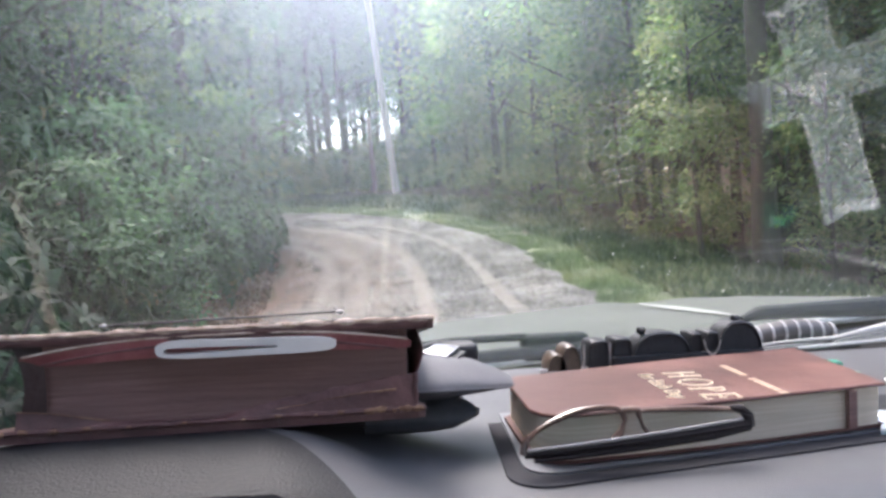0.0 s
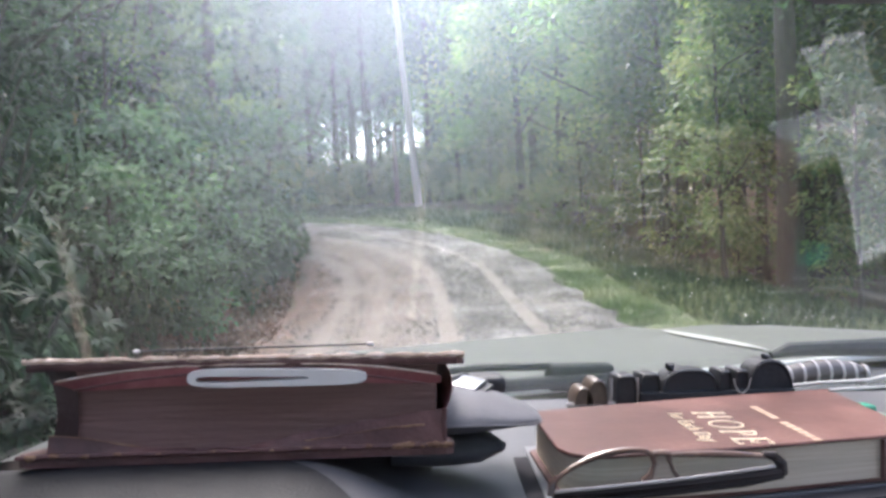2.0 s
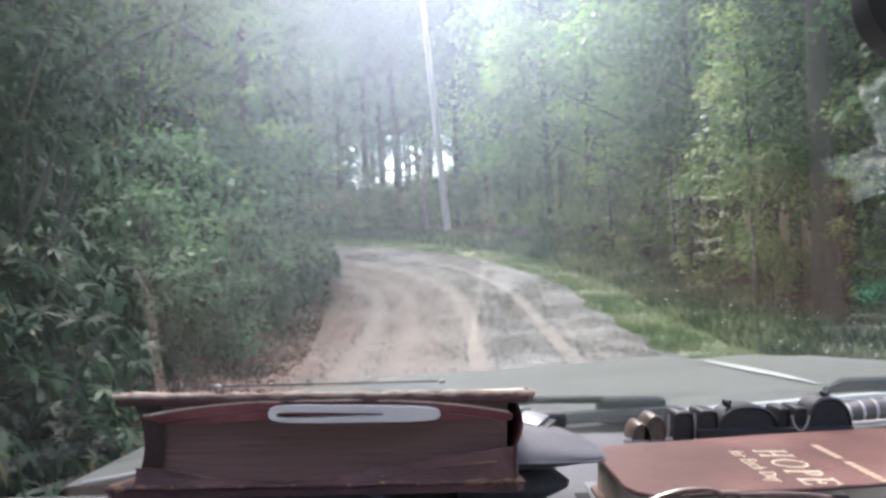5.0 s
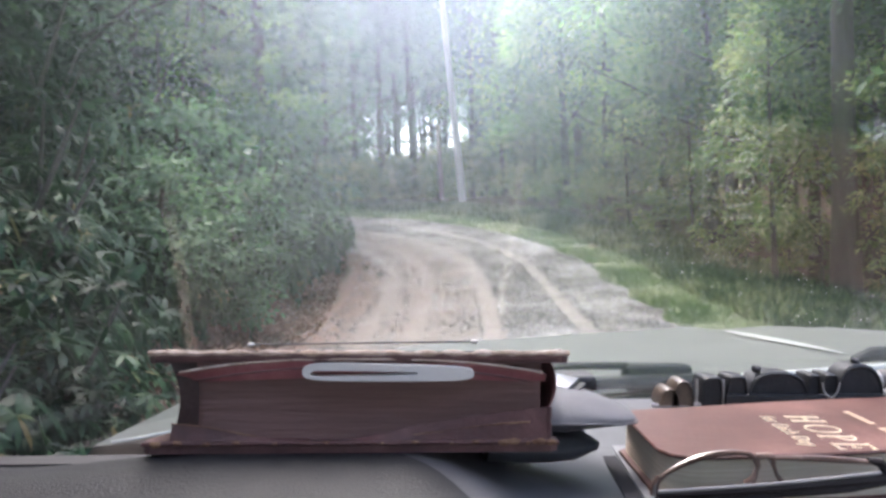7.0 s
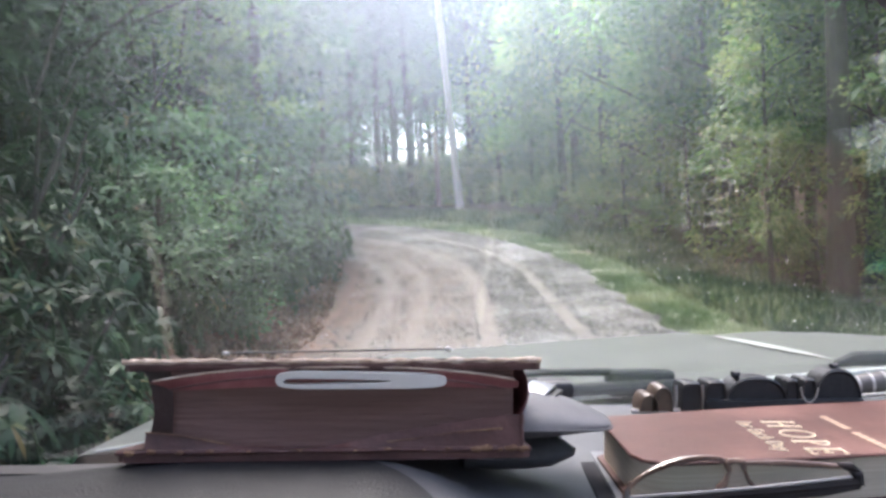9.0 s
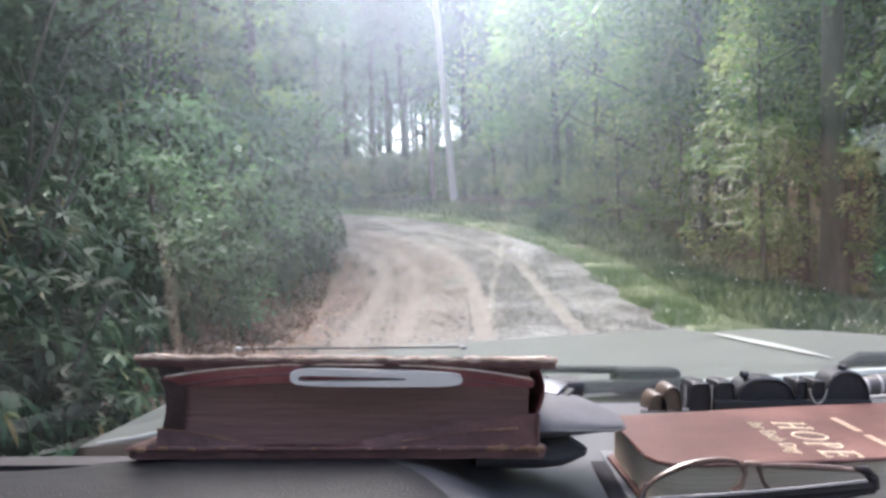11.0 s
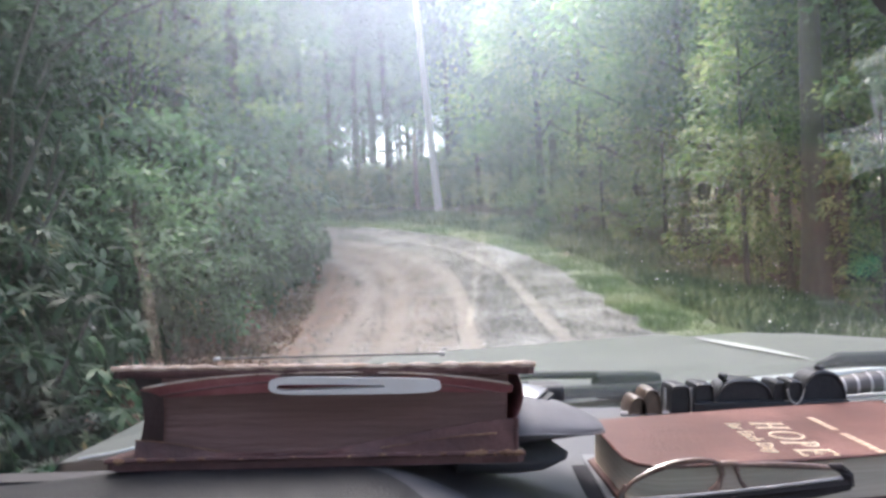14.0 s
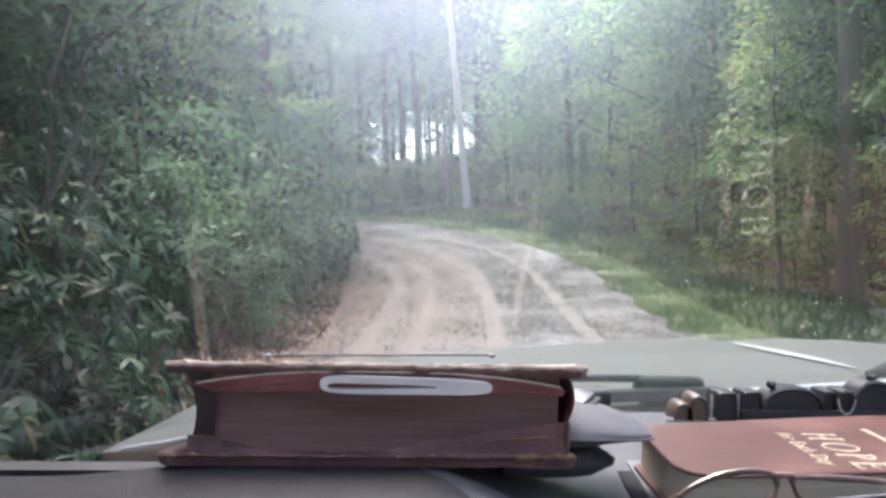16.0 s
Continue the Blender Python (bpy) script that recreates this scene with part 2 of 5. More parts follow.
SOIL = mat("forest_floor", [(0.25, (0.035, 0.026, 0.017)), (0.5, (0.085, 0.062, 0.04)), (0.7, (0.16, 0.11, 0.075))], 3.0, 0.95, 1.0, 22, distance=0.06, soil=0.35)
BARK = mat("bark", [(0.3, (0.022, 0.019, 0.017)), (0.7, (0.075, 0.065, 0.056))], 9, 0.9, 1.0, 24, stretch=(1, 1, 0.2), distance=0.03)
BARK_PALE = mat("pale_bark", [(0.3, (0.16, 0.13, 0.09)), (0.7, (0.36, 0.30, 0.22))], 9, 0.9, 0.8, 24, stretch=(1, 1, 0.25), distance=0.02)
POLE_WOOD = mat("weathered_pole_wood", [(0.3, (0.46, 0.41, 0.36)), (0.7, (0.68, 0.62, 0.56))], 8, 0.85, 0.6, 40, stretch=(1, 1, 0.06), distance=0.01)


RHODO = leaf_mat("rhododendron_leaf", [(0.15, (0.005, 0.016, 0.008)), (0.45, (0.013, 0.038, 0.018)), (0.75, (0.030, 0.072, 0.032)), (0.9, (0.065, 0.105, 0.046)), (0.98, (0.15, 0.12, 0.05))], 0.46, 0.25, 0.14, 1.6)
GREEN_LEAF = leaf_mat("broad_leaf", [(0.15, (0.04, 0.105, 0.032)), (0.5, (0.105, 0.235, 0.062)), (0.85, (0.26, 0.41, 0.11))], 0.5, 0.6, bough=0.7)
LIGHT_LEAF = leaf_mat("light_leaf", [(0.15, (0.085, 0.20, 0.05)), (0.5, (0.21, 0.38, 0.095)), (0.85, (0.43, 0.55, 0.15))], 0.5, 0.6, bough=0.6)
YELLOW_LEAF = leaf_mat("yellowing_leaf", [(0.15, (0.07, 0.14, 0.055)), (0.5, (0.135, 0.215, 0.08)), (0.85, (0.28, 0.32, 0.13))], 0.5, 0.62, bough=1.2)
DARK_LEAF = leaf_mat("dark_leaf", [(0.15, (0.024, 0.060, 0.030)), (0.5, (0.052, 0.118, 0.055)), (0.85, (0.11, 0.20, 0.085))], 0.5, 0.5, bough=0.6)
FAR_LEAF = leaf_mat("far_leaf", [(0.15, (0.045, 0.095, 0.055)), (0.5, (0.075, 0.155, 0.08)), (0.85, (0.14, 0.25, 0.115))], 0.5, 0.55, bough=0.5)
HEMLOCK = leaf_mat("evergreen_sprays", [(0.15, (0.05, 0.11, 0.05)), (0.5, (0.10, 0.18, 0.085)), (0.85, (0.17, 0.26, 0.12))], 0.6, 0.45, bough=0.6)
SHRUB_LEAF = leaf_mat("shrub_leaf", [(0.15, (0.07, 0.15, 0.04)), (0.5, (0.17, 0.26, 0.08)), (0.85, (0.36, 0.38, 0.14))], 0.5, 0.5, bough=1.2)
GRASS = leaf_mat("grass", [(0.15, (0.08, 0.14, 0.062)), (0.5, (0.15, 0.215, 0.105)), (0.85, (0.29, 0.33, 0.20))], 0.6, 0.5, bough=0.8)
HERB = leaf_mat("woodland_herb", [(0.15, (0.022, 0.045, 0.024)), (0.5, (0.055, 0.088, 0.046)), (0.85, (0.16, 0.185, 0.105))], 0.6, 0.4, bough=1.0)
TURF = mat("short_turf", [(0.3, (0.062, 0.086, 0.045)), (0.5, (0.105, 0.125, 0.075)), (0.7, (0.17, 0.178, 0.12))], 5.0, 0.95, 1.0, 40, distance=0.03, soil=0.35)
LITTER = leaf_mat("leaf_litter", [(0.2, (0.06, 0.034, 0.025)), (0.5, (0.15, 0.085, 0.062)), (0.8, (0.30, 0.19, 0.14))], 0.8, 0.1)
FLOWER = leaf_mat("white_flower", [(0.1, (0.6, 0.6, 0.55)), (0.9, (0.8, 0.8, 0.76))], 0.7, 0.3)

STONE = leaf_mat("gravel_stone", [(0.2, (0.06, 0.059, 0.058)), (0.5, (0.14, 0.137, 0.135)), (0.85, (0.28, 0.275, 0.272))], 0.9, 0.0)


def road_mat():
    m = mat("gravel_road", [(0.36, (0.03, 0.029, 0.028)), (0.5, (0.088, 0.085, 0.083)), (0.64, (0.185, 0.180, 0.176))], 15, 0.95, 1.0, 70, distance=0.02, soil=0.3)
    nt = m.node_tree
    b = nt.nodes["Principled BSDF"]
    old = b.inputs["Base Color"].links[0].from_socket
    col = nt.nodes.new("ShaderNodeAttribute")
    col.attribute_name = "rut"
    earth = nt.nodes.new("ShaderNodeAttribute")
    earth.attribute_name = "earth"
    nz = nt.nodes.new("ShaderNodeTexNoise")
    nz.inputs["Scale"].default_value, nz.inputs["Detail"].default_value = 3.1, 9
    co = nt.nodes.new("ShaderNodeTexCoord")
    nt.links.new(co.outputs["Object"], nz.inputs["Vector"])

    def blend(fac, base, colour, gain):
        mul = nt.nodes.new("ShaderNodeMath")
        mul.operation = "MULTIPLY"
        nt.links.new(fac, mul.inputs[0])
        nt.links.new(nz.outputs[0], mul.inputs[1])
        g2 = nt.nodes.new("ShaderNodeMath")
        g2.operation, g2.use_clamp = "MULTIPLY", True
        g2.inputs[1].default_value = gain
        nt.links.new(mul.outputs[0], g2.inputs[0])
        mx = nt.nodes.new("ShaderNodeMix")
        mx.data_type = "RGBA"
        mx.inputs[7].default_value = (*colour, 1)
        nt.links.new(g2.outputs[0], mx.inputs[0])
        nt.links.new(base, mx.inputs[6])
        return mx.outputs[2]
    c = blend(earth.outputs["Fac"], old, (0.135, 0.103, 0.091), 1.45)
    bank = nt.nodes.new("ShaderNodeAttribute")
    bank.attribute_name = "bank"
    c = blend(bank.outputs["Fac"], c, (0.125, 0.078, 0.063), 1.9)
    c = blend(col.outputs["Fac"], c, (0.195, 0.171, 0.160), 1.35)
    nt.links.new(c, b.inputs["Base Color"])
    return m


ROAD = road_mat()


# ---- building helpers ----
BASE = {}


def thing(name, label, category, base=(0, 0, 0), group="", kind="", m=None):
    """An Empty at the thing's base; m is the frame in which its parts are given (the car's, or the world)."""
    ob = new(name)
    ob.empty_display_size = 0.05
    ob.matrix_basis = (m if m is not None else Matrix()) @ Matrix.Translation(base)
    BASE[ob.name] = Vector(base)
    return tagged(ob, label, category, group, kind)


def finish(bm, name, material, smooth):
    me = bpy.data.meshes.new(name)
    bmesh.ops.recalc_face_normals(bm, faces=bm.faces)
    bm.to_mesh(me)
    bm.free()
    me.materials.append(material)
    if smooth:
        me.shade_smooth()
        me.set_sharp_from_angle(angle=radians(40))
    return me


def part(name, bm, material, parent, label="", smooth=True):
    """Links a bmesh, given in the thing's frame, as one mesh object under the thing or part."""
    top = parent
    while top.parent:
        top = top.parent
    base = BASE[top.name]
    for v in bm.verts:
        v.co -= base
    ob = new(name, finish(bm, name, material, smooth))
    ob.parent = parent
    return tagged(ob, label)


def mesh_part(name, me, parent, label=""):
    ob = new(name, me)
    ob.parent = parent
    return tagged(ob, label)


def box(x0, x1, y0, y1, z0, z1, bevel=0.0, seg=2, bm=None):
    own = bmesh.new()
    bmesh.ops.create_cube(own, size=1)
    for v in own.verts:
        v.co = Vector(((x0 + x1) / 2 + v.co.x * (x1 - x0), (y0 + y1) / 2 + v.co.y * (y1 - y0), (z0 + z1) / 2 + v.co.z * (z1 - z0)))
    if bevel:
        bmesh.ops.bevel(own, geom=own.edges[:], offset=bevel, segments=seg, affect="EDGES", profile=0.6)
    return join(bm, own)


def join(bm, own):
    if bm is None:
        return own
    me = bpy.data.meshes.new("scrap")
    own.to_mesh(me)
    own.free()
    bm.from_mesh(me)
    bpy.data.meshes.remove(me)
    return bm


def tube(points, radii, sides=8, bm=None, flat=1.0):
    """A round bar through the points, closed at both ends; flat squeezes it along its second axis."""
    bm = bm or bmesh.new()
    pts = [Vector(p) for p in points]
    if not hasattr(radii, "__len__"):
        radii = [radii] * len(pts)
    rings, up = [], Vector((0, 0, 1))
    for i, p in enumerate(pts):
        d = (pts[min(i + 1, len(pts) - 1)] - pts[max(i - 1, 0)]).normalized()
        ref = up if abs(d.z) < 0.9 else Vector((0, 1, 0))
        a = d.cross(ref).normalized()
        b = a.cross(d).normalized()
        rings.append([bm.verts.new(p + (a * math.cos(k * math.tau / sides) + b * math.sin(k * math.tau / sides) * flat) * radii[i]) for k in range(sides)])
    for r0, r1 in zip(rings, rings[1:]):
        for k in range(sides):
            bm.faces.new((r0[k], r0[(k + 1) % sides], r1[(k + 1) % sides], r1[k]))
    bm.faces.new(rings[0][::-1])
    bm.faces.new(rings[-1])
    return bm


def prism(outline, z0, z1, bevel=0.0, seg=2, bm=None):
    """An upright prism over a plan outline."""
    own = bmesh.new()
    vs = [own.verts.new((x, y, z0)) for x, y in outline]
    f = own.faces.new(vs)
    up = bmesh.ops.extrude_face_region(own, geom=[f])
    for v in up["geom"]:
        if isinstance(v, bmesh.types.BMVert):
            v.co.z = z1
    if bevel:
        bmesh.ops.bevel(own, geom=own.edges[:], offset=bevel, segments=seg, affect="EDGES", profile=0.6)
    return join(bm, own)


def sheet(f, us, vs, bm=None):
    """A grid surface f(u, v) -> point."""
    bm = bm or bmesh.new()
    g = [[bm.verts.new(f(u, v)) for v in vs] for u in us]
    for a, b in zip(g, g[1:]):
        for k in range(len(vs) - 1):
            bm.faces.new((a[k], b[k], b[k + 1], a[k + 1]))
    return bm


def blob(centre, size, bm=None, sub=2, wobble=0.0, seed=0.0):
    own = bmesh.new()
    bmesh.ops.create_icosphere(own, subdivisions=sub, radius=1)
    for v in own.verts:
        k = 1 + wobble * noise.noise(v.co * 1.7 + Vector((seed, seed, 0)))
        v.co = Vector([centre[i] + v.co[i] * size[i] * k for i in range(3)])
    return join(bm, own)


def span(a, b, n):
    return [a + (b - a) * i / n for i in range(n + 1)]


def smooth_step(a, b, x):
    s = min(1.0, max(0.0, (x - a) / (b - a)))
    return s * s * (3 - 2 * s)


# ---- leaves and trees ----
rng = np.random.default_rng(7)


def leaf_mesh(name, material, pos, axis, normal, length, width, near=False):
    """Many leaves as one mesh: each is a folded blade from pos along axis."""
    n = len(pos)
    axis = axis / np.linalg.norm(axis, axis=1, keepdims=True)
    side = np.cross(axis, normal)
    side /= np.linalg.norm(side, axis=1, keepdims=True) + 1e-9
    nrm = np.cross(side, axis)
    L, Wd = np.asarray(length)[:, None], np.asarray(width)[:, None]
    if near:
        rowsv = [pos, pos + axis * L * 0.3 + side * Wd * 0.45 + nrm * L * 0.03, pos + axis * L * 0.3 - side * Wd * 0.45 + nrm * L * 0.03,
                 pos + axis * L * 0.72 + side * Wd * 0.42 - nrm * L * 0.01, pos + axis * L * 0.72 - side * Wd * 0.42 - nrm * L * 0.01, pos + axis * L - nrm * L * 0.10]
        faces = [(0, 2, 1), (1, 2, 4), (1, 4, 3), (3, 4, 5)]
    else:
        rowsv = [pos, pos + axis * L * 0.5 + side * Wd * 0.5 + nrm * L * 0.07, pos + axis * L, pos + axis * L * 0.5 - side * Wd * 0.5 + nrm * L * 0.07]
        faces = [(0, 1, 2), (0, 2, 3)]
    k = len(rowsv)
    verts = np.stack(rowsv, axis=1).reshape(-1, 3)
    idx = (np.arange(n)[:, None, None] * k + np.array(faces)[None]).reshape(-1)
    me = bpy.data.meshes.new(name)
    me.vertices.add(len(verts))
    me.vertices.foreach_set("co", verts.astype(np.float32).ravel())
    m = len(idx) // 3
    me.loops.add(m * 3)
    me.loops.foreach_set("vertex_index", idx.astype(np.int32))
    me.polygons.add(m)
    me.polygons.foreach_set("loop_start", np.arange(0, m * 3, 3, dtype=np.int32))
    me.update(calc_edges=True)
    me.materials.append(material)
    return me


def unit(n):
    v = rng.normal(size=(n, 3))
    return v / np.linalg.norm(v, axis=1, keepdims=True)


def crown_mesh(name, material, clumps, per, spread, leaf, box_r, base_z, top_z, droop=0.25, shape=1.0, flat=0.22):
    """A crown of layered leaf sprays inside a lobed hull from base_z to top_z; box_r is its greatest radius."""
    h = rng.random(clumps)
    ang = rng.random(clumps) * math.tau
    prof = np.sin(np.pi * np.clip(0.12 + 0.83 * h, 0, 1)) ** (0.6 * shape)
    rad = box_r * prof * np.sqrt(0.12 + 0.88 * rng.random(clumps)) * (0.78 + 0.34 * np.sin(ang * 3 + h * 7))
    c = np.stack([rad * np.cos(ang), rad * np.sin(ang), base_z + (top_z - base_z) * h], axis=1)
    big = np.repeat(spread * (0.55 + 0.9 * rng.random(clumps)), per)[:, None]
    tilt = np.repeat(np.stack([np.cos(ang), np.sin(ang), np.full(clumps, 0.0)], axis=1), per, axis=0)
    c = np.repeat(c, per, axis=0)
    n = len(c)
    a, r = rng.random(n) * math.tau, np.sqrt(rng.random(n))
    off = np.stack([r * np.cos(a), r * np.sin(a), flat * rng.normal(size=n)], axis=1) * big
    out = (off * tilt).sum(axis=1, keepdims=True)
    off[:, 2:] -= 0.35 * np.abs(out)
    pos = c + off
    axis = off / big + unit(n) * 0.7 + tilt * 0.4
    axis[:, 2] -= droop
    normal = unit(n) * 0.55 + np.array([0, 0, 1.0]) + tilt * 0.35
    ln = leaf * (0.65 + 0.7 * rng.random(n))
    return leaf_mesh(name, material, pos, axis, normal, ln, ln * 0.62)


def trunk_bm(height, r, lean=(0, 0), limbs=6, seed=0, first=0.35, sides=9):
    rnd = random.Random(seed)
    ph = rnd.random() * 6
    mid = lambda s: Vector((lean[0] * s * height + 0.06 * height * 0.12 * math.sin(3 * s + ph), lean[1] * s * height + 0.05 * height * 0.12 * math.cos(2.6 * s + ph), s * height))
    ss = span(0, 1, 10)
    bm = tube([mid(s) - Vector((0, 0, 0.3 if s == 0 else 0)) for s in ss], [r * (1.35 if s == 0 else 1.0) * (1 - 0.8 * s) + 0.012 for s in ss], sides)
    for i in range(limbs):
        s = first + (0.95 - first) * (i + rnd.random() * 0.6) / max(1, limbs)
        a = rnd.random() * math.tau
        p = mid(s)
        ln = height * (0.28 - 0.16 * s) * (0.8 + 0.5 * rnd.random())
        d = Vector((math.cos(a), math.sin(a), 0.55))
        q = [p + d * ln * k + Vector((0, 0, -0.05 * ln * k * k + 0.03 * math.sin(9 * k + a))) for k in span(0, 1, 4)]
        tube(q, [r * 0.42 * (1 - s * 0.6) * (1 - 0.8 * k) + 0.006 for k in span(0, 1, 4)], 6, bm)
    return bm


# ---- ground and road ----
def lift(x, y):
    """The ground's height: level where the car stands, then a climb to the bend, a low bank beside the road."""
    s = smooth_step(7, 27, y)
    z = 2.5 * s + max(0.0, y - 27) * 0.03
    z += 0.45 * smooth_step(0.9, 3.2, -x) * (1 - smooth_step(13, 18, y))
    z -= 0.5 * smooth_step(5.5, 9.0, x) * (1 - smooth_step(16, 22, y))
    return z


def stretch_axis(near, step, far, n):
    a = list(np.arange(-near, near + 1e-6, step))
    out = [near * (far / near) ** (i / n) for i in range(1, n + 1)]
    return [-v for v in out[::-1]] + a + out


ground = thing("ground", "brown forest floor with leaf litter rising beside the road", "ground", kind="structure")
gx, gy = stretch_axis(14, 0.5, 900, 14), [v + 14 for v in stretch_axis(26, 0.5, 900, 14)]
part("soil", sheet(lambda x, y: Vector((x, y, lift(x, y) - 0.03 + 0.05 * noise.noise(Vector((x * 0.9, y * 0.9, 0))))), gx, gy), SOIL, ground)


def road_mid(s):
    """The road's middle and half width, s metres along it from behind the car."""
    y = s - 6
    if y < 13:
        return Vector((0.95 + 0.42 * smooth_step(6, 13, y), y)), Vector((0, 1)), 2.45 - 0.25 * smooth_step(8, 13, y)
    k = min(1.0, (s - 19) / 8.6)
    a = k * radians(82)
    R = 6.0
    p = Vector((1.37 - R + R * math.cos(a), 13 + R * math.sin(a)))
    p += Vector((-math.sin(a), math.cos(a))) * max(0.0, s - 27.6)
    return p, Vector((-math.sin(a), math.cos(a))), 2.2 - 0.3 * k


road = thing("road", "narrow gravel track with pale wheel ruts and stony edge", "road", kind="structure")
rb = bmesh.new()
rut_l, earth_l, bank_l = (rb.verts.layers.float.new(n) for n in ("rut", "earth", "bank"))
grid = []
for s in span(0, 44, 176):
    p, d, w = road_mid(s)
    row = []
    for u in span(-1, 1, 36):
        sway = 0.07 * noise.noise(Vector((s * 0.22, 7, 1)))
        wob = 0.10 * noise.noise(Vector((s * 0.8, u * 0.3, 3))) * abs(u) ** 6
        q = p + Vector((d.y, -d.x)) * (u + wob) * w
        rut = max(math.exp(-((u - c - sway * 0.6) / wd) ** 2) * k for c, k, wd in ((-0.62, 0.95, 0.10), (-0.38, 0.75, 0.07), (0.01, 1.0, 0.085), (0.46, 0.55, 0.085)))
        edge = smooth_step(0.8, 1.0, abs(u))
        v = rb.verts.new((q.x, q.y, lift(q.x, q.y) + 0.045 - 0.022 * rut - 0.06 * edge + 0.03 * noise.noise(Vector((q.x * 1.3, q.y * 1.3, 0))) + 0.005 * noise.noise(Vector((q.x * 7, q.y * 7, 0)))))
        v[rut_l] = rut * (0.8 + 0.45 * noise.noise(Vector((s * 0.7, u * 3, 9))) + 0.3 * noise.noise(Vector((s * 3.1, u * 9, 4))))
        v[earth_l] = smooth_step(0.30, -0.45, u)
        v[bank_l] = smooth_step(-0.66, -0.86, u + 0.10 * noise.noise(Vector((s * 0.9, u, 2))))
        row.append(v)
    grid.append(row)
for a, b in zip(grid, grid[1:]):
    for k in range(36):
        rb.faces.new((a[k], a[k + 1], b[k + 1], b[k]))
part("gravel_surface", rb, ROAD, road)

# loose stones, thick along the road's stony side
st = bmesh.new()
rnd = random.Random(3)
for i in range(26000):
    s = 12 + 13 * rnd.random() ** 1.4
    p, d, w = road_mid(s)
    u = 1.02 - 0.95 * rnd.random() ** 1.7 if rnd.random() < 0.8 else rnd.uniform(-0.9, 0.6)
    if min(abs(u - c) for c in (-0.62, -0.38, 0.01, 0.46)) < 0.045:
        continue
    q = p + Vector((d.y, -d.x)) * u * w
    r = rnd.uniform(0.010, 0.034)
    z = lift(q.x, q.y) + 0.046 - 0.05 * smooth_step(0.8, 1.0, abs(u))
    ang = rnd.random() * 6
    vs = [st.verts.new((q.x + r * rnd.uniform(0.7, 1.3) * math.cos(ang + k * 1.571), q.y + r * rnd.uniform(0.7, 1.3) * math.sin(ang + k * 1.571), z)) for k in range(4)]
    tp = st.verts.new((q.x + rnd.uniform(-0.3, 0.3) * r, q.y + rnd.uniform(-0.3, 0.3) * r, z + r * rnd.uniform(0.5, 1.0)))
    for k in range(4):
        st.faces.new((vs[k], vs[(k + 1) % 4], tp))
gravel = new("gravel", finish(st, "gravel", STONE, False))
tagged(gravel, "loose grey gravel stones strewn over the track", "gravel", kind="stuff")


def blades(name, label, category, count, place, material, length, width, up=1.0):
    xy = np.array([place() for _ in range(count)])
    z = np.array([lift(x, y) for x, y in xy]) - 0.03
    pos = np.column_stack([xy, z])
    axis = unit(count) * 0.55 + np.array([0, 0, up])
    ln = length * (0.5 + rng.random(count))
    return tagged(new(name, leaf_mesh(name, material, pos, axis, unit(count), ln, np.full(count, width) * (0.6 + 0.8 * rng.random(count)))), label, category, kind="stuff")


def verge():
    while True:
        s = rnd.uniform(12.5, 40)
        p, d, w = road_mid(s)
        wide = 0.85 + 0.75 * smooth_step(20, 28, s)
        o = w * (0.94 + 0.09 * noise.noise(Vector((s * 1.3, 5, 2)))) + wide * rnd.random() ** 1.3
        x, y = p.x + d.y * o, p.y - d.x * o
        if noise.noise(Vector((x * 1.7, y * 1.7, 0))) > rnd.uniform(-0.5, 0.15):
            return x, y


turf = thing("verge", "short green turf along the stony edge of the track", "verge", kind="structure")
tb = bmesh.new()
rows_t = []
for s in span(12.5, 41, 114):
    p, d, w = road_mid(s)
    line = []
    for u in span(0, 1, 8):
        o = w * (0.95 + 0.07 * noise.noise(Vector((s * 1.3, 5, 2)))) + (0.95 + 0.55 * smooth_step(20, 28, s) + 0.35 * noise.noise(Vector((s * 0.5, 1, 7)))) * u
        q = Vector((p.x + d.y * o, p.y - d.x * o))
        line.append(tb.verts.new((q.x, q.y, lift(q.x, q.y) + 0.018 - 0.05 * (u < 0.01) - 0.07 * (u > 0.99) + 0.035 * noise.noise(Vector((q.x * 2.1, q.y * 2.1, 3))))))
    rows_t.append(line)
for a, b in zip(rows_t, rows_t[1:]):
    for k in range(8):
        tb.faces.new((a[k], a[k + 1], b[k + 1], b[k]))
part("turf", tb, TURF, turf)

blades("grass", "green and yellowing roadside grass on the verge", "grass", 52000, verge, GRASS, 0.105, 0.010)


def wood_edge():
    """A strip of dark herbs between the verge and the trees."""
    s = rnd.uniform(12.5, 27)
    p, d, w = road_mid(s)
    o = w + 0.75 + 1.9 * rnd.random() ** 1.2
    return p.x + d.y * o, p.y - d.x * o


blades("herbs", "dark leafy herbs and weeds at the wood's edge", "weeds", 15000, wood_edge, HERB, 0.20, 0.045, 0.8)
blades("white_flowers", "scattered small white wildflowers among the weeds", "flowers", 170, wood_edge, FLOWER, 0.028, 0.028, 0.2)
for ob in [o for o in scene.objects if o.name.startswith("white_flowers")]:
    ob.location.z = 0.24
blades("leaf_litter", "fallen brown leaves along the bank", "leaves", 14000, lambda: (-0.95 - 2.0 * rnd.random() ** 1.2, rnd.uniform(5, 18)), LITTER, 0.09, 0.06, 0.15)

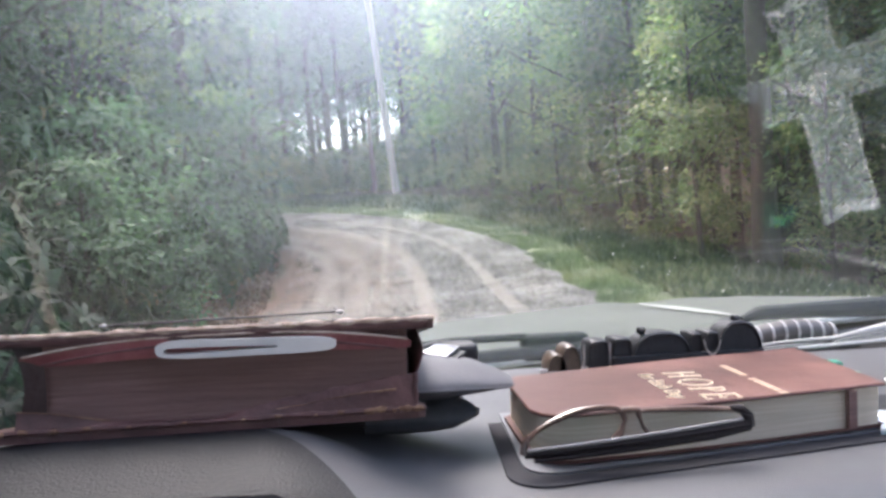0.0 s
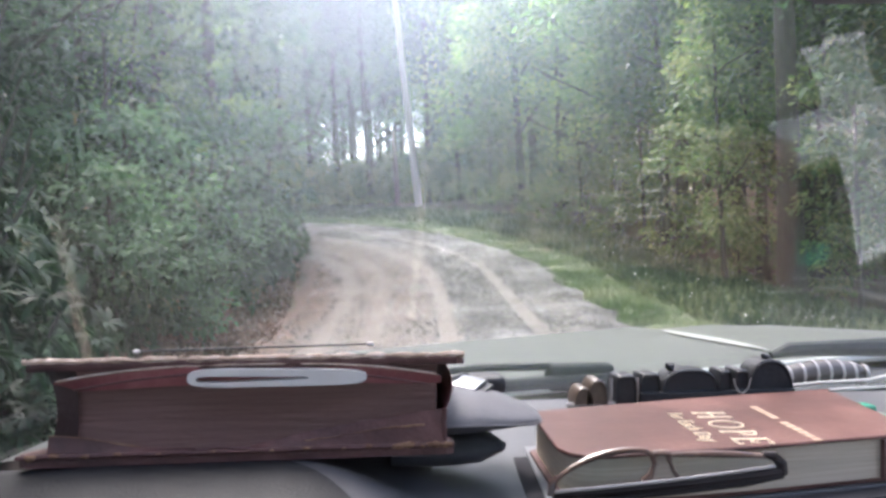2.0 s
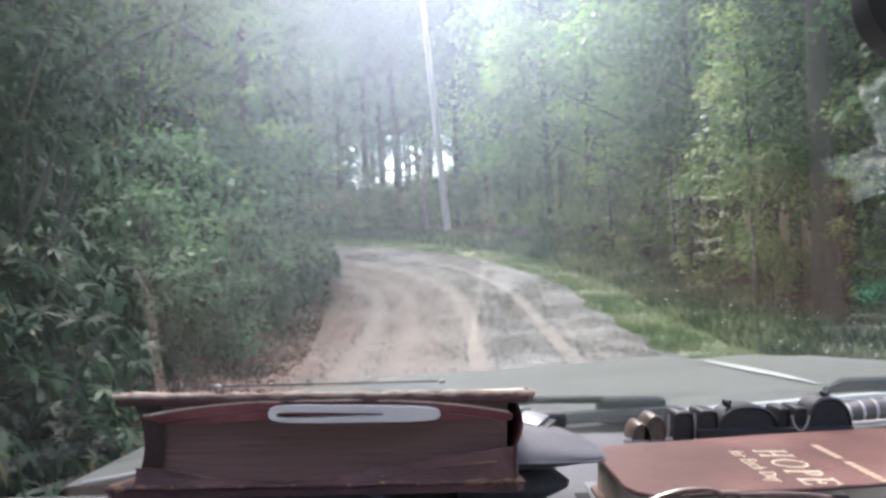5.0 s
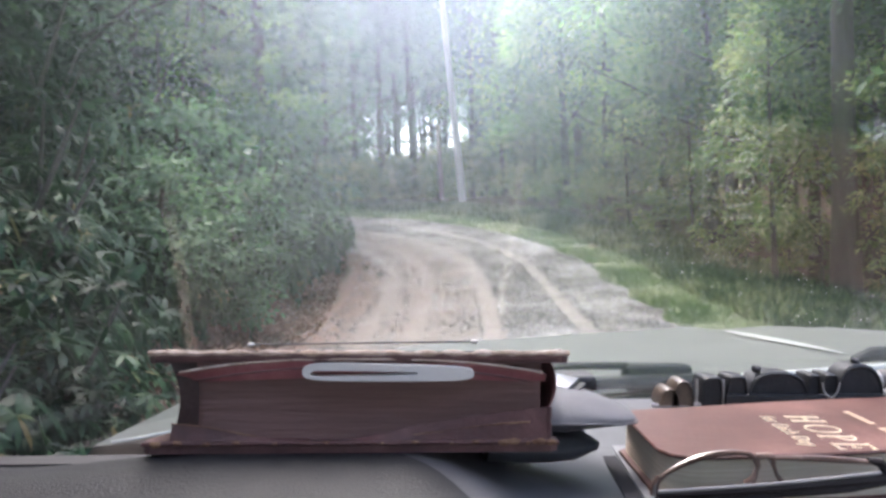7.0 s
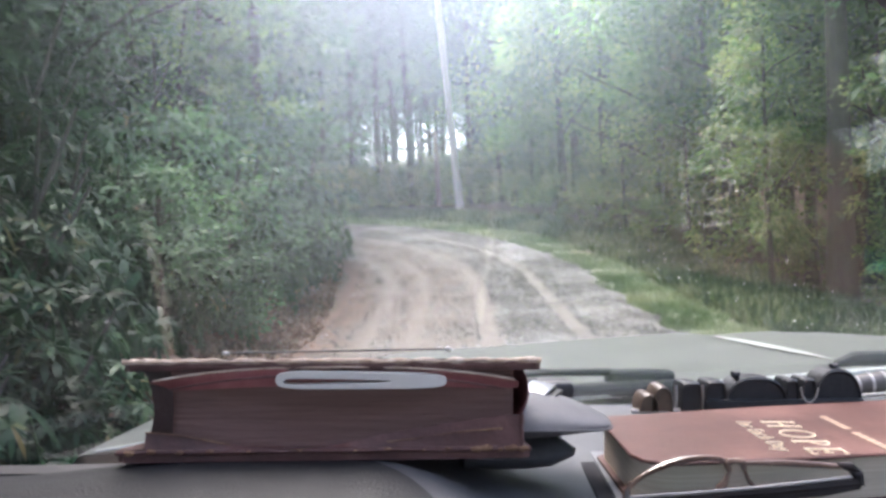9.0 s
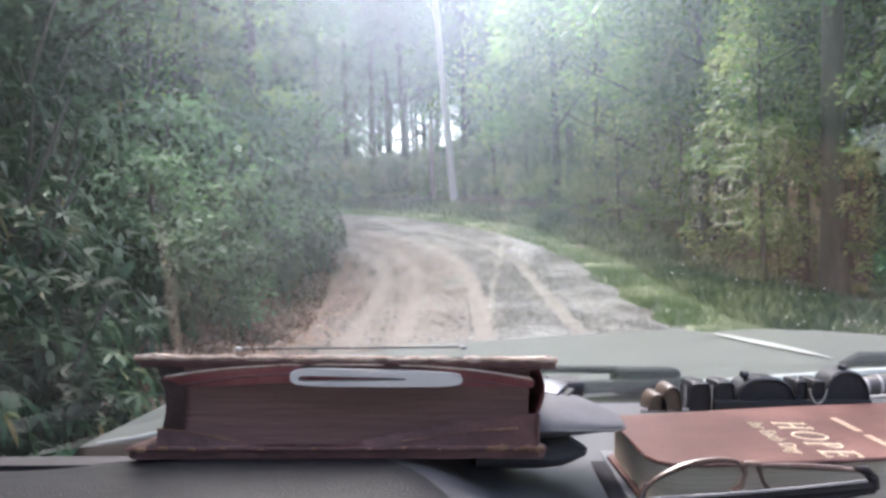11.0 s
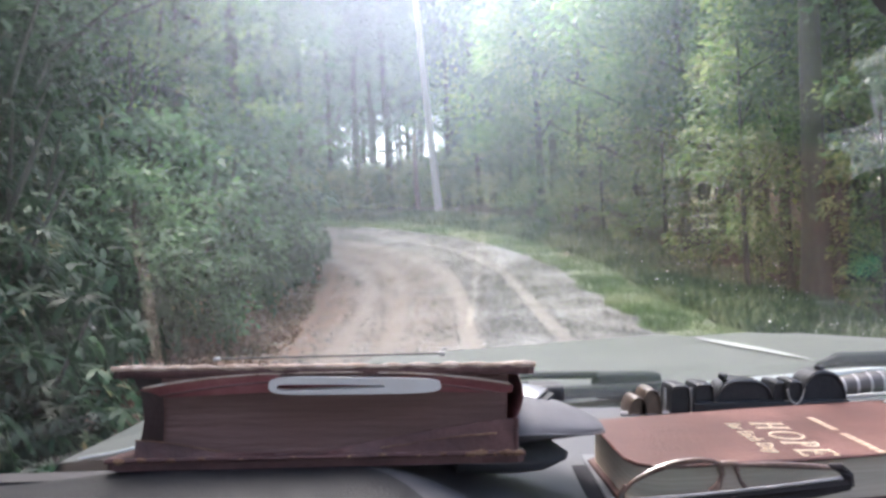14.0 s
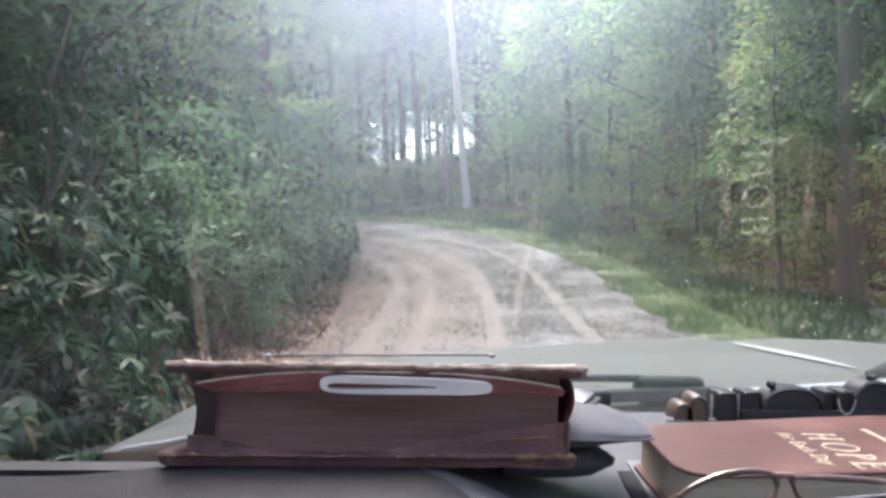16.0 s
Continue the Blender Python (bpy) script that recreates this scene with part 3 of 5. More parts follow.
# ---- the pole ----
POLE = (2.05, 22.0)
pole = thing("utility_pole", "tall weathered grey wooden utility pole beside the bend", "utility pole", (*POLE, lift(*POLE)))
pz = lift(*POLE)
part("shaft", tube([(POLE[0] - 0.50 * k, POLE[1], pz - 0.2 + 8.1 * k) for k in span(0, 1, 12)], [0.108 - 0.03 * k for k in span(0, 1, 12)], 16), POLE_WOOD, pole)
part("cap", tube([(POLE[0] - 0.50, POLE[1], pz + 7.89), (POLE[0] - 0.50, POLE[1], pz + 7.95)], [0.078, 0.06], 16), BARK, pole)


# ---- trees ----
CROWNS = {}
KINDS = {
    # leaf material, sprays, leaves in each, spray radius, leaf length, crown radius, crown foot, crown top
    "broad": (GREEN_LEAF, 190, 72, 0.58, 0.155, 2.7, 2.2, 10.5),
    "light": (LIGHT_LEAF, 180, 72, 0.54, 0.15, 2.4, 2.3, 9.5),
    "yellow": (YELLOW_LEAF, 60, 40, 0.30, 0.11, 1.15, 0.9, 4.4),
    "dark": (DARK_LEAF, 120, 44, 0.66, 0.19, 2.9, 2.4, 12.5),
    "high": (DARK_LEAF, 110, 50, 0.72, 0.19, 3.0, 6.2, 13.5),
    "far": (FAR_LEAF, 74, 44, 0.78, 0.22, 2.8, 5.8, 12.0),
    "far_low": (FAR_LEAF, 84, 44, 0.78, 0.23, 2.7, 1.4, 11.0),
    "far_light": (LIGHT_LEAF, 84, 44, 0.75, 0.22, 2.6, 1.8, 10.0),
    "hemlock": (HEMLOCK, 210, 56, 0.60, 0.10, 2.1, 1.0, 9.6),
    "shrub": (SHRUB_LEAF, 46, 36, 0.26, 0.11, 0.9, 0.15, 1.6),
    "bush": (FAR_LEAF, 60, 34, 0.26, 0.11, 0.95, 0.1, 1.7),
}


def crown_kind(kind, v):
    if (kind, v) not in CROWNS:
        leaf, clumps, per, spread, ln, r, z0, z1 = KINDS[kind]
        CROWNS[kind, v] = crown_mesh("crown", leaf, clumps, per, spread, ln, r, z0, z1, shape=1.6 if kind == "hemlock" else 1.0, flat=0.12 if kind == "hemlock" else 0.22)
    return CROWNS[kind, v]


LABELS = {
    "broad": ("broadleaf_tree", "leafy green broadleaf tree at the wood's edge"),
    "light": ("broadleaf_tree", "broadleaf tree with light yellow-green leaves"),
    "yellow": ("sapling", "slender sapling with yellowing leaves beside the verge"),
    "dark": ("forest_tree", "dark green forest tree with a dense crown"),
    "high": ("forest_tree", "tall bare-trunked forest tree with a high crown"),
    "far": ("forest_tree", "slim dark-trunked tree deep in the wood"),
    "far_low": ("forest_tree", "leafy grey-green tree deep in the wood"),
    "far_light": ("forest_tree", "light green leafy tree deep in the wood"),
    "hemlock": ("evergreen_tree", "feathery grey-green evergreen with drooping layered boughs"),
    "shrub": ("shrub", "low yellow-green leafy shrub under the trees"),
    "bush": ("shrub", "grey-green leafy shrub on the bank beside the track"),
}
SHAPE = {"broad": (9.5, 0.13, 9), "light": (8.6, 0.11, 9), "yellow": (4.1, 0.04, 7), "dark": (12, 0.16, 10), "high": (12.8, 0.15, 8), "far": (11.5, 0.10, 12), "far_low": (10.4, 0.11, 8), "far_light": (9.4, 0.09, 8), "hemlock": (9.6, 0.12, 14), "shrub": (1.4, 0.022, 5), "bush": (1.5, 0.022, 6)}
FIRST = {"high": 0.45, "far": 0.15, "hemlock": 0.12}
TRUNKS = {}


def tree(kind, x, y, size=1.0, turn=0.0, v=0, wide=1.0):
    name, label = LABELS[kind]
    ob = thing(name, label, "shrub" if kind in ("shrub", "bush") else "tree", group="shrubs under the trees" if kind in ("shrub", "bush") else "trees of the wood")
    ob.matrix_basis = Matrix.LocRotScale((x, y, lift(x, y)), Euler((0, 0, turn)), (size * wide, size * wide, size))
    h, r, limbs = SHAPE[kind]
    key = (kind, v)
    if key not in TRUNKS:
        TRUNKS[key] = finish(trunk_bm(h, r, (0.02, 0.01), limbs, len(kind) * 7 + v * 31, FIRST.get(kind, 0.2)), "trunk", BARK, True)
    mesh_part("trunk", TRUNKS[key], ob)
    mesh_part("crown", crown_kind(kind, v), ob)
    return ob


# the right-hand edge of the wood, from the bend towards the car
for i, (kind, x, y, size) in enumerate((
        ("light", 4.7, 20.4, 1.0), ("hemlock", 5.3, 18.2, 0.95), ("light", 6.9, 18.6, 1.05), ("broad", 6.7, 14.9, 1.0), ("broad", 8.4, 16.2, 1.1),
        ("broad", 8.3, 12.2, 1.05), ("light", 7.4, 12.9, 0.9), ("broad", 9.4, 9.4, 1.0), ("broad", 5.6, 22.6, 1.0), ("hemlock", 8.0, 20.6, 1.1), ("light", 6.0, 16.4, 0.8), ("dark", 8.3, 12.6, 0.85), ("dark", 6.9, 15.8, 0.8), ("dark", 8.9, 11.2, 0.8))):
    tree(kind, x, y, size, 0.3 + i * 1.7, i % 2)
for i, (x, y) in enumerate(((9.3, 17.4), (8.9, 13.6), (9.8, 12.0), (9.6, 20.2), (10.6, 15.6), (11.4, 12.6), (10.4, 10.2), (9.0, 18.4))):
    tree("high", x, y, 1.0 + 0.05 * (i % 4), i * 2.0, i % 2)
tree("high", 6.35, 10.5, 1.15, 0.2, 1)
for i, (x, y, size) in enumerate(((5.75, 11.2, 0.95), (5.9, 14.7, 0.9), (5.2, 16.6, 0.7), (6.8, 9.5, 0.8), (4.1, 21.6, 0.7), (7.9, 10.2, 1.0))):
    tree("yellow", x, y, size, 1.3 * i + 0.4, i % 2)
for i, (x, y) in enumerate(((5.5, 15.8), (4.9, 17.7), (4.3, 19.4), (6.5, 12.2), (7.2, 10.5), (7.6, 8.9), (3.7, 21.9), (8.5, 9.2), (6.3, 13.7), (3.0, 23.9), (0.0, 24.6), (-1.4, 24.2), (9.2, 11.2), (8.0, 14.2), (7.2, 18.0))):
    tree("shrub", x, y, 0.62 + 0.3 * ((i * 37) % 10) / 10, i * 1.7, i % 2)

# the wood behind the bend: slim trunks with sky between them, leafier to both sides
rnd = random.Random(11)
far = []
for i in range(150):
    x, y = rnd.uniform(-17, 26), rnd.uniform(27, 52)
    if min([9] + [math.hypot(x - a, y - b) for a, b in far]) < 2.1 or len(far) > 74:
        continue
    far.append((x, y))
    gap = -0.6 < x - 0.04 * (y - 30) < 3.0
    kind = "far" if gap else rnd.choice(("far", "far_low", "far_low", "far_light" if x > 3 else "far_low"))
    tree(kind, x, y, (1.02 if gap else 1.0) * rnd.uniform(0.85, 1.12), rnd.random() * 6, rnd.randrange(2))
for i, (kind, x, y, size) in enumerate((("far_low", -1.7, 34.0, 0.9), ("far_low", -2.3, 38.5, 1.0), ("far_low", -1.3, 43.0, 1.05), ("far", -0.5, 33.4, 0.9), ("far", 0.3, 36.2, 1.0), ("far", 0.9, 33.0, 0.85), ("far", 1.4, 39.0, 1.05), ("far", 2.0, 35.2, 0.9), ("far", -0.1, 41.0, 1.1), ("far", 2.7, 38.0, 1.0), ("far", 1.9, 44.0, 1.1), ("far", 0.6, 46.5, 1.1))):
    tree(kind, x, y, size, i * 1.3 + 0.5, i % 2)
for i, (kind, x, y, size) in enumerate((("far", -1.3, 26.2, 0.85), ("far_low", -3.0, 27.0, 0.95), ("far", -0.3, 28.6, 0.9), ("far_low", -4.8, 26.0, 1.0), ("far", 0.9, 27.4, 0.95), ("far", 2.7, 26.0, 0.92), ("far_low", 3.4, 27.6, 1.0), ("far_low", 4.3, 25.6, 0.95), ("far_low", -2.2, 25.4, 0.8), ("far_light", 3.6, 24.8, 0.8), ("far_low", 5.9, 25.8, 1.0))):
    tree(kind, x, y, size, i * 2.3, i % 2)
for i, (x, y) in enumerate(((-0.9, 23.9), (-2.3, 23.5), (-3.4, 23.2), (2.7, 25.2), (4.4, 24.0), (3.5, 26.0), (1.6, 26.6), (-0.4, 26.8), (5.4, 23.6), (6.2, 22.0), (0.5, 25.6), (2.2, 27.4), (0.2, 28.2), (3.0, 28.6), (4.4, 27.2), (1.2, 29.4), (-1.6, 27.6), (2.0, 31.0), (3.8, 31.4), (0.4, 32.0))):
    tree("shrub", x, y, 0.85 + 0.35 * ((i * 53) % 10) / 10, i * 1.1, i % 2)
for i in range(26):
    x = rnd.uniform(6.5, 24)
    tree("shrub", x, 21 + 0.3 * x + rnd.uniform(0, 10), rnd.uniform(1.1, 2.0), rnd.random() * 6, i % 2)
for i, (x, y) in enumerate(((14.0, 24.0), (15.6, 27.0), (17.2, 30.0), (12.6, 21.4), (18.0, 26.4), (12.0, 18.6), (14.6, 20.2), (16.0, 23.2))):
    tree("far_low", x, y, 0.8 + 0.05 * (i % 4), i * 1.4, i % 2)
for i in range(8):
    tree("dark", 11.5 + 9 * rnd.random(), 12 + 14 * rnd.random(), rnd.uniform(0.9, 1.15), rnd.random() * 6, i % 2)

for i in range(22):
    if -3 < -14 + 1.6 * i < 8:
        continue
    tree("far_low" if i % 3 else "far_light", -14 + 1.6 * i + rnd.uniform(-0.6, 0.6), rnd.uniform(54, 72), rnd.uniform(0.75, 1.05), i * 1.9, i % 2)

# low undergrowth that closes the wood along the ground
for i in range(34):
    x, y = -7 + 0.55 * i + rnd.uniform(-0.3, 0.3), rnd.uniform(34, 58)
    tree("shrub", x, y, rnd.uniform(1.3, 1.9), rnd.random() * 6, i % 2)

# a grey stub of an old post beside the pole
stub = thing("old_post", "slim grey wooden post standing beside the utility pole", "post", (1.5, 22.9, lift(1.5, 22.9)))
part("shaft", tube([(1.5 - 0.03 * k, 22.9, lift(1.5, 22.9) - 0.2 + 2.5 * k) for k in span(0, 1, 6)], [0.075 - 0.015 * k for k in span(0, 1, 6)], 10), BARK_PALE, stub)


# ---- rhododendrons ----
def rhodo_mesh(count, rx, rz):
    """Whorls of long leaves on a lobed shell; each whorl spreads and droops round its shoot."""
    d = unit(count)
    d[:, 2] = np.abs(d[:, 2]) * 1.0 - 0.1
    lob = 0.82 + 0.24 * np.sin(d[:, 0] * 5 + 1) * np.cos(d[:, 1] * 4) + 0.12 * np.clip(rng.normal(size=count), -2, 1.2)
    depth = 1 - 0.55 * rng.random(count) ** 2
    c = d * (lob * depth)[:, None] * np.array([rx, rx, rz])
    per = 8
    shoot = d + unit(count) * 0.45 + np.array([0, 0, 0.35])
    shoot /= np.linalg.norm(shoot, axis=1, keepdims=True)
    s0 = np.cross(shoot, unit(count))
    s0 /= np.linalg.norm(s0, axis=1, keepdims=True)
    s1 = np.cross(shoot, s0)
    k = np.tile(np.arange(per), count)
    a = (k / per * math.tau + rng.normal(size=len(k)) * 0.22)[:, None]
    rep = lambda v: np.repeat(v, per, axis=0)
    flat = rep(s0) * np.cos(a) + rep(s1) * np.sin(a)
    up = np.repeat(rng.uniform(-0.25, 0.55, count), per)[:, None]
    axis = flat + rep(shoot) * up + np.array([0, 0, -0.28]) + unit(len(k)) * 0.12
    ln = np.repeat(0.15 * (0.75 + 0.5 * rng.random(count)), per) * (0.8 + 0.35 * rng.random(len(k)))
    return leaf_mesh("leaves", RHODO, rep(c), axis, rep(shoot) + np.array([0, 0, 0.5]), ln, ln * 0.24, near=True)


RHODOS = [rhodo_mesh(1000, 1.15, 1.7) for _ in range(3)]
STEMS = []
for v in range(3):
    b, rs = bmesh.new(), random.Random(v)
    for k in range(7):
        a = rs.random() * math.tau
        e = Vector((math.cos(a) * 0.8, math.sin(a) * 0.8, 1.2 + 0.4 * rs.random()))
        tube([Vector((0, 0, -0.3)), e * 0.35 + Vector((0.1, 0, 0.05)), e * 0.7, e], [0.035, 0.026, 0.018, 0.008], 6, b)
    STEMS.append(finish(b, "stems", BARK, True))


def rhodo(x, y, size, turn, v, up=0.0, tall=1.0):
    ob = thing("rhododendron", "dense rhododendron with long glossy drooping leaves", "shrub", group="rhododendrons beside the track")
    ob.matrix_basis = Matrix.LocRotScale((x, y, lift(x, y) + up), Euler((0, 0, turn)), (size, size, size * tall))
    mesh_part("stems", STEMS[v], ob)
    mesh_part("leaves", RHODOS[v], ob)


for i, (x, y, s, tall) in enumerate(((-1.55, 1.2, 0.6, 1.1), (-1.6, 2.2, 0.62, 1.1), (-1.65, 3.3, 0.62, 1.1), (-2.05, 2.7, 0.95, 1.2), (-2.35, 4.1, 1.0, 1.15), (-3.05, 5.4, 1.0, 1.15), (-3.2, 6.9, 1.15, 1.15), (-3.1, 8.6, 1.1, 1.15), (-2.75, 10.4, 1.15, 1.2), (-2.4, 12.2, 1.15, 1.2), (-2.1, 13.9, 1.15, 1.25), (-2.15, 15.7, 1.15, 1.3),
                                     (-4.6, 5.8, 1.5, 1.4), (-4.5, 8.3, 1.6, 1.5), (-4.2, 10.8, 1.7, 1.5), (-3.9, 13.4, 1.7, 1.6), (-3.3, 16.2, 1.5, 1.6), (-6.5, 9.5, 2.0, 1.7), (-6.2, 13.0, 2.0, 1.7), (-3.9, 3.6, 1.2, 1.4))):
    rhodo(x, y, s, i * 2.1, i % 3, 0.0, tall)

for i, (x, y, s) in enumerate(((-1.95, 9.4, 0.8), (-2.05, 11.2, 0.95), (-1.75, 13.0, 0.85), (-1.55, 14.7, 0.95), (-1.75, 16.4, 1.05), (-2.5, 12.2, 1.25), (-2.4, 15.4, 1.3), (-2.3, 7.9, 0.8), (-2.7, 9.9, 1.2))):
    bush = tree("bush", x, y, s, 0.7 + i * 2.2, i % 2)
    bush.location.z = lift(x, y) + (0.0 if i < 5 else 0.5)

# trees round and behind the standing car, many unseen and added to screen light
for i, (kind, x, y, s) in enumerate((("dark", -5.6, 0.4, 1.0), ("dark", -6.8, 3.6, 1.0), ("dark", -3.9, -2.6, 1.0), ("dark", -5.0, -7.0, 1.1), ("dark", -7.0, 2.5, 1.1), ("broad", 12.4, 3.2, 0.8), ("dark", 13.0, 6.5, 0.85), ("dark", 12.5, -1.0, 0.8), ("broad", 12.0, -6.0, 0.8), ("dark", 1.0, -13.0, 1.1), ("dark", -3.0, 17.4, 1.1), ("dark", -5.6, 22.5, 1.1), ("broad", -3.4, 25.5, 0.95), ("dark", 7.8, 8.3, 0.95))):
    tree(kind, x, y, s, i * 1.9 + 0.4, i % 2)

# tall trees added to shade the bank, the nearest out of view
tree("high", -3.5, 2.4, 0.9, 0.8, 0)
tree("high", -2.9, 4.0, 0.85, 2.1, 1)
tree("dark", -5.2, 8.8, 1.1, 0.9, 0)
tree("dark", -4.6, 6.2, 0.78, 1.8, 1)
tree("high", -3.5, 6.3, 0.8, 0.3, 1)
tree("dark", -3.7, -0.4, 1.0, 2.8, 1)
for i, (x, y, s) in enumerate(((-6.4, 5.2, 0.95), (-7.6, 8.0, 1.05), (-6.6, 12.0, 1.0), (-9.0, 11.5, 1.15), (-6.0, 16.5, 1.0), (-9.5, 17.5, 1.2), (-8.6, 3.6, 1.0), (-6.6, 0.6, 0.9))):
    tree("dark", x, y, s, i * 2.7, i % 2, 1.0 if i % 2 else 0.9)

# trees over the rhododendrons
for i, (kind, x, y, s) in enumerate((("dark", -5.8, 10.2, 0.9), ("dark", -5.2, 12.5, 0.85), ("dark", -4.8, 15.5, 0.85), ("dark", -7.5, 10.0, 1.0), ("dark", -8.2, 15.0, 1.05), ("dark", -7.2, 6.6, 0.9), ("dark", -6.8, 19.5, 0.9), ("broad", -3.0, 13.4, 0.55), ("dark", -10.5, 20.0, 1.1))):
    tree(kind, x, y, s, i * 1.3, i % 2)


# ---- the car ----
def glass_at(x, s):
    """A point of the windshield, s metres up along it from its foot."""
    a = radians(29.3)
    return Vector((x, 0.727 - 0.25 * (x - 0.38) ** 2 - s * math.cos(a) + 0.09 * s * s * math.sin(a), 0.02 + s * math.sin(a) + 0.09 * s * s * math.cos(a)))


pane = thing("windshield", "sloping dusty car windshield that mirrors the dashboard", "windshield", (0.38, 0.7, 0.0), kind="structure", m=CAR)
wp = part("pane", sheet(lambda x, s: glass_at(x, s), span(-0.42, 1.18, 48), span(-0.13, 0.82, 20)), WINDSHIELD, pane)
if wp.data.polygons[0].normal.z > 0:
    wp.data.flip_normals()      # the polished side faces the cabin
wp.visible_shadow = False

cabin = thing("cabin", "dark cloth-lined car cabin around the dashboard", "car interior", (0.38, -0.6, -0.3), kind="structure", m=CAR)
part("roof_lining", box(-0.45, 1.21, -1.9, 0.05, 0.475, 0.51, 0.01), LINER, cabin)
part("rear_wall", box(-0.45, 1.21, -1.95, -1.9, -0.8, 0.02), LINER, cabin)
for x0, x1 in ((-0.45, -0.33), (1.09, 1.21)):
    part("rear_pillar", box(x0, x1, -1.95, -1.9, 0.02, 0.476), LINER, cabin)
part("floor_pan", box(-0.45, 1.21, -1.95, 0.75, -0.85, -0.8), LINER, cabin)
for x0, x1 in ((-0.47, -0.43), (1.19, 1.23)):
    part("door_panel", box(x0, x1, -1.95, 0.72, -0.85, 0.06 if x0 < 0 else -0.06, 0.01), DASH, cabin)
    part("door_pillar", box(x0, x1, -0.62, -0.52, -0.06, 0.48, 0.008), DASH, cabin)
    part("windshield_pillar", tube([glass_at((x0 + x1) / 2, s) for s in span(-0.05, 0.83, 6)], 0.028, 8), DASH, cabin)
part("bulkhead", box(-0.45, 1.21, 0.74, 0.77, -0.85, -0.06), BLACK, cabin)
for x in (0.02, 0.74):
    part("seat_back", box(x - 0.24, x + 0.24, -0.62, -0.46, -0.5, 0.15, 0.05, 3), LINER, cabin)
    part("seat_cushion", box(x - 0.25, x + 0.25, -0.5, 0.0, -0.55, -0.4, 0.05, 3), LINER, cabin)


FALL = 0.17        # the visor's back and what lies on it slope down to the windshield


def dash_z(x, y):
    """The dashboard's top: a level tray, a rise to the windshield, the instrument visor on the driver's side."""
    z = 0.0 + 0.06 * max(0.0, y - 0.52)
    hump = smooth_step(0.145, 0.02, x) * smooth_step(0.66, 0.56, y)
    crest = 0.0405 * hump
    lip = 1 - smooth_step(0.405, 0.335, y) * 0.40 * hump
    return z * (1 - hump) + crest * lip - FALL * max(0.0, y - 0.42) * hump - 0.055 * (smooth_step(0.395, 0.29, y) ** 1.5) * (1 - hump) - 0.10 * smooth_step(-0.105, -0.175, x) * smooth_step(0.425, 0.62, y) - 0.008 * smooth_step(-0.08, -0.2, x)


dash = thing("dashboard", "grey moulded vinyl dashboard with a raised instrument visor", "dashboard", (0.38, 0.5, -0.1), m=CAR)


def dash_near(x):
    """The near edge: the visor's lip stands a little further off than the rest."""
    return 0.29 + 0.064 * smooth_step(0.14, 0.03, x)


def dash_point(x, k):
    y = dash_near(x) + k * (0.70 - dash_near(x))
    return Vector((x, y, dash_z(x, y)))


def lit_slope_edge(k):
    """Where the visor's own vinyl turns paler for its lit slope: it runs askew, towards the driver on the far side."""
    return 0.012 + 0.076 * smooth_step(0.24, 0.0, k)


part("visor", sheet(lambda u, k: dash_point(-0.42 + u * (lit_slope_edge(k) + 0.42), k), span(0, 1, 62), span(0, 1, 60)), DASH, dash, "dark grained instrument visor")
part("tray_panel", sheet(lambda u, k: dash_point(lit_slope_edge(k) + u * (1.18 - lit_slope_edge(k)), k), span(0, 1, 104), span(0, 1, 60)), PANEL_AND_SLOPE, dash, "paler grey panel round the tray and lit slope of the visor")
part("top_edge", tube([(x, 0.70, dash_z(x, 0.70) - 0.003) for x in span(-0.42, 0.16, 40)], 0.005, 8), BLACK, dash)
part("visor_lip", tube([(x, dash_near(x) + 0.001, dash_z(x, dash_near(x)) - 0.0045) for x in span(-0.42, 1.18, 60)], 0.005, 8), DASH, dash)
part("face", sheet(lambda x, k: Vector((x, dash_near(x) + 0.012 + 0.05 * k * smooth_step(0.14, 0.03, x), dash_z(x, dash_near(x)) - 0.006 - 0.26 * k)), span(-0.42, 1.18, 60), span(0, 1, 4)), BLACK, dash, "dark recessed instrument face")


def rounded(x0, x1, y0, y1, r, n=6):
    pts = []
    for cx, cy, a0 in ((x1 - r, y1 - r, 0), (x0 + r, y1 - r, 90), (x0 + r, y0 + r, 180), (x1 - r, y0 + r, 270)):
        pts += [(cx + r * math.cos(radians(a0 + 90 * k / n)), cy + r * math.sin(radians(a0 + 90 * k / n))) for k in range(n + 1)]
    return pts


def ring(outer, inner, z0, z1):
    b = bmesh.new()
    o0, o1 = [b.verts.new((x, y, z0)) for x, y in outer], [b.verts.new((x, y, z1)) for x, y in outer]
    i0, i1 = [b.verts.new((x, y, z0)) for x, y in inner], [b.verts.new((x, y, z1)) for x, y in inner]
    n = len(outer)
    for k in range(n):
        j = (k + 1) % n
        b.faces.new((o0[k], o0[j], o1[j], o1[k]))
        b.faces.new((o1[k], o1[j], i1[j], i1[k]))
        b.faces.new((i1[k], i1[j], i0[j], i0[k]))
    return b


def tray_at(u, v):
    """The tray lies askew on the panel."""
    return 0.160 + u + 0.11 * v, 0.394 + 0.15 * u + v


def tray_ring(left, low, r):
    return [tray_at(u, v) for u, v in rounded(left, 0.66 - left, low, 0.2, r)]


# No recess is cut: the groove's shade is this flat band's colour.
part("tray_groove", ring(tray_ring(0.0, 0.0, 0.03), tray_ring(0.0115, 0.0165, 0.026), -0.004, 0.0014), GROOVE_SHADE, dash, "flat dark band shading the groove round the tray")
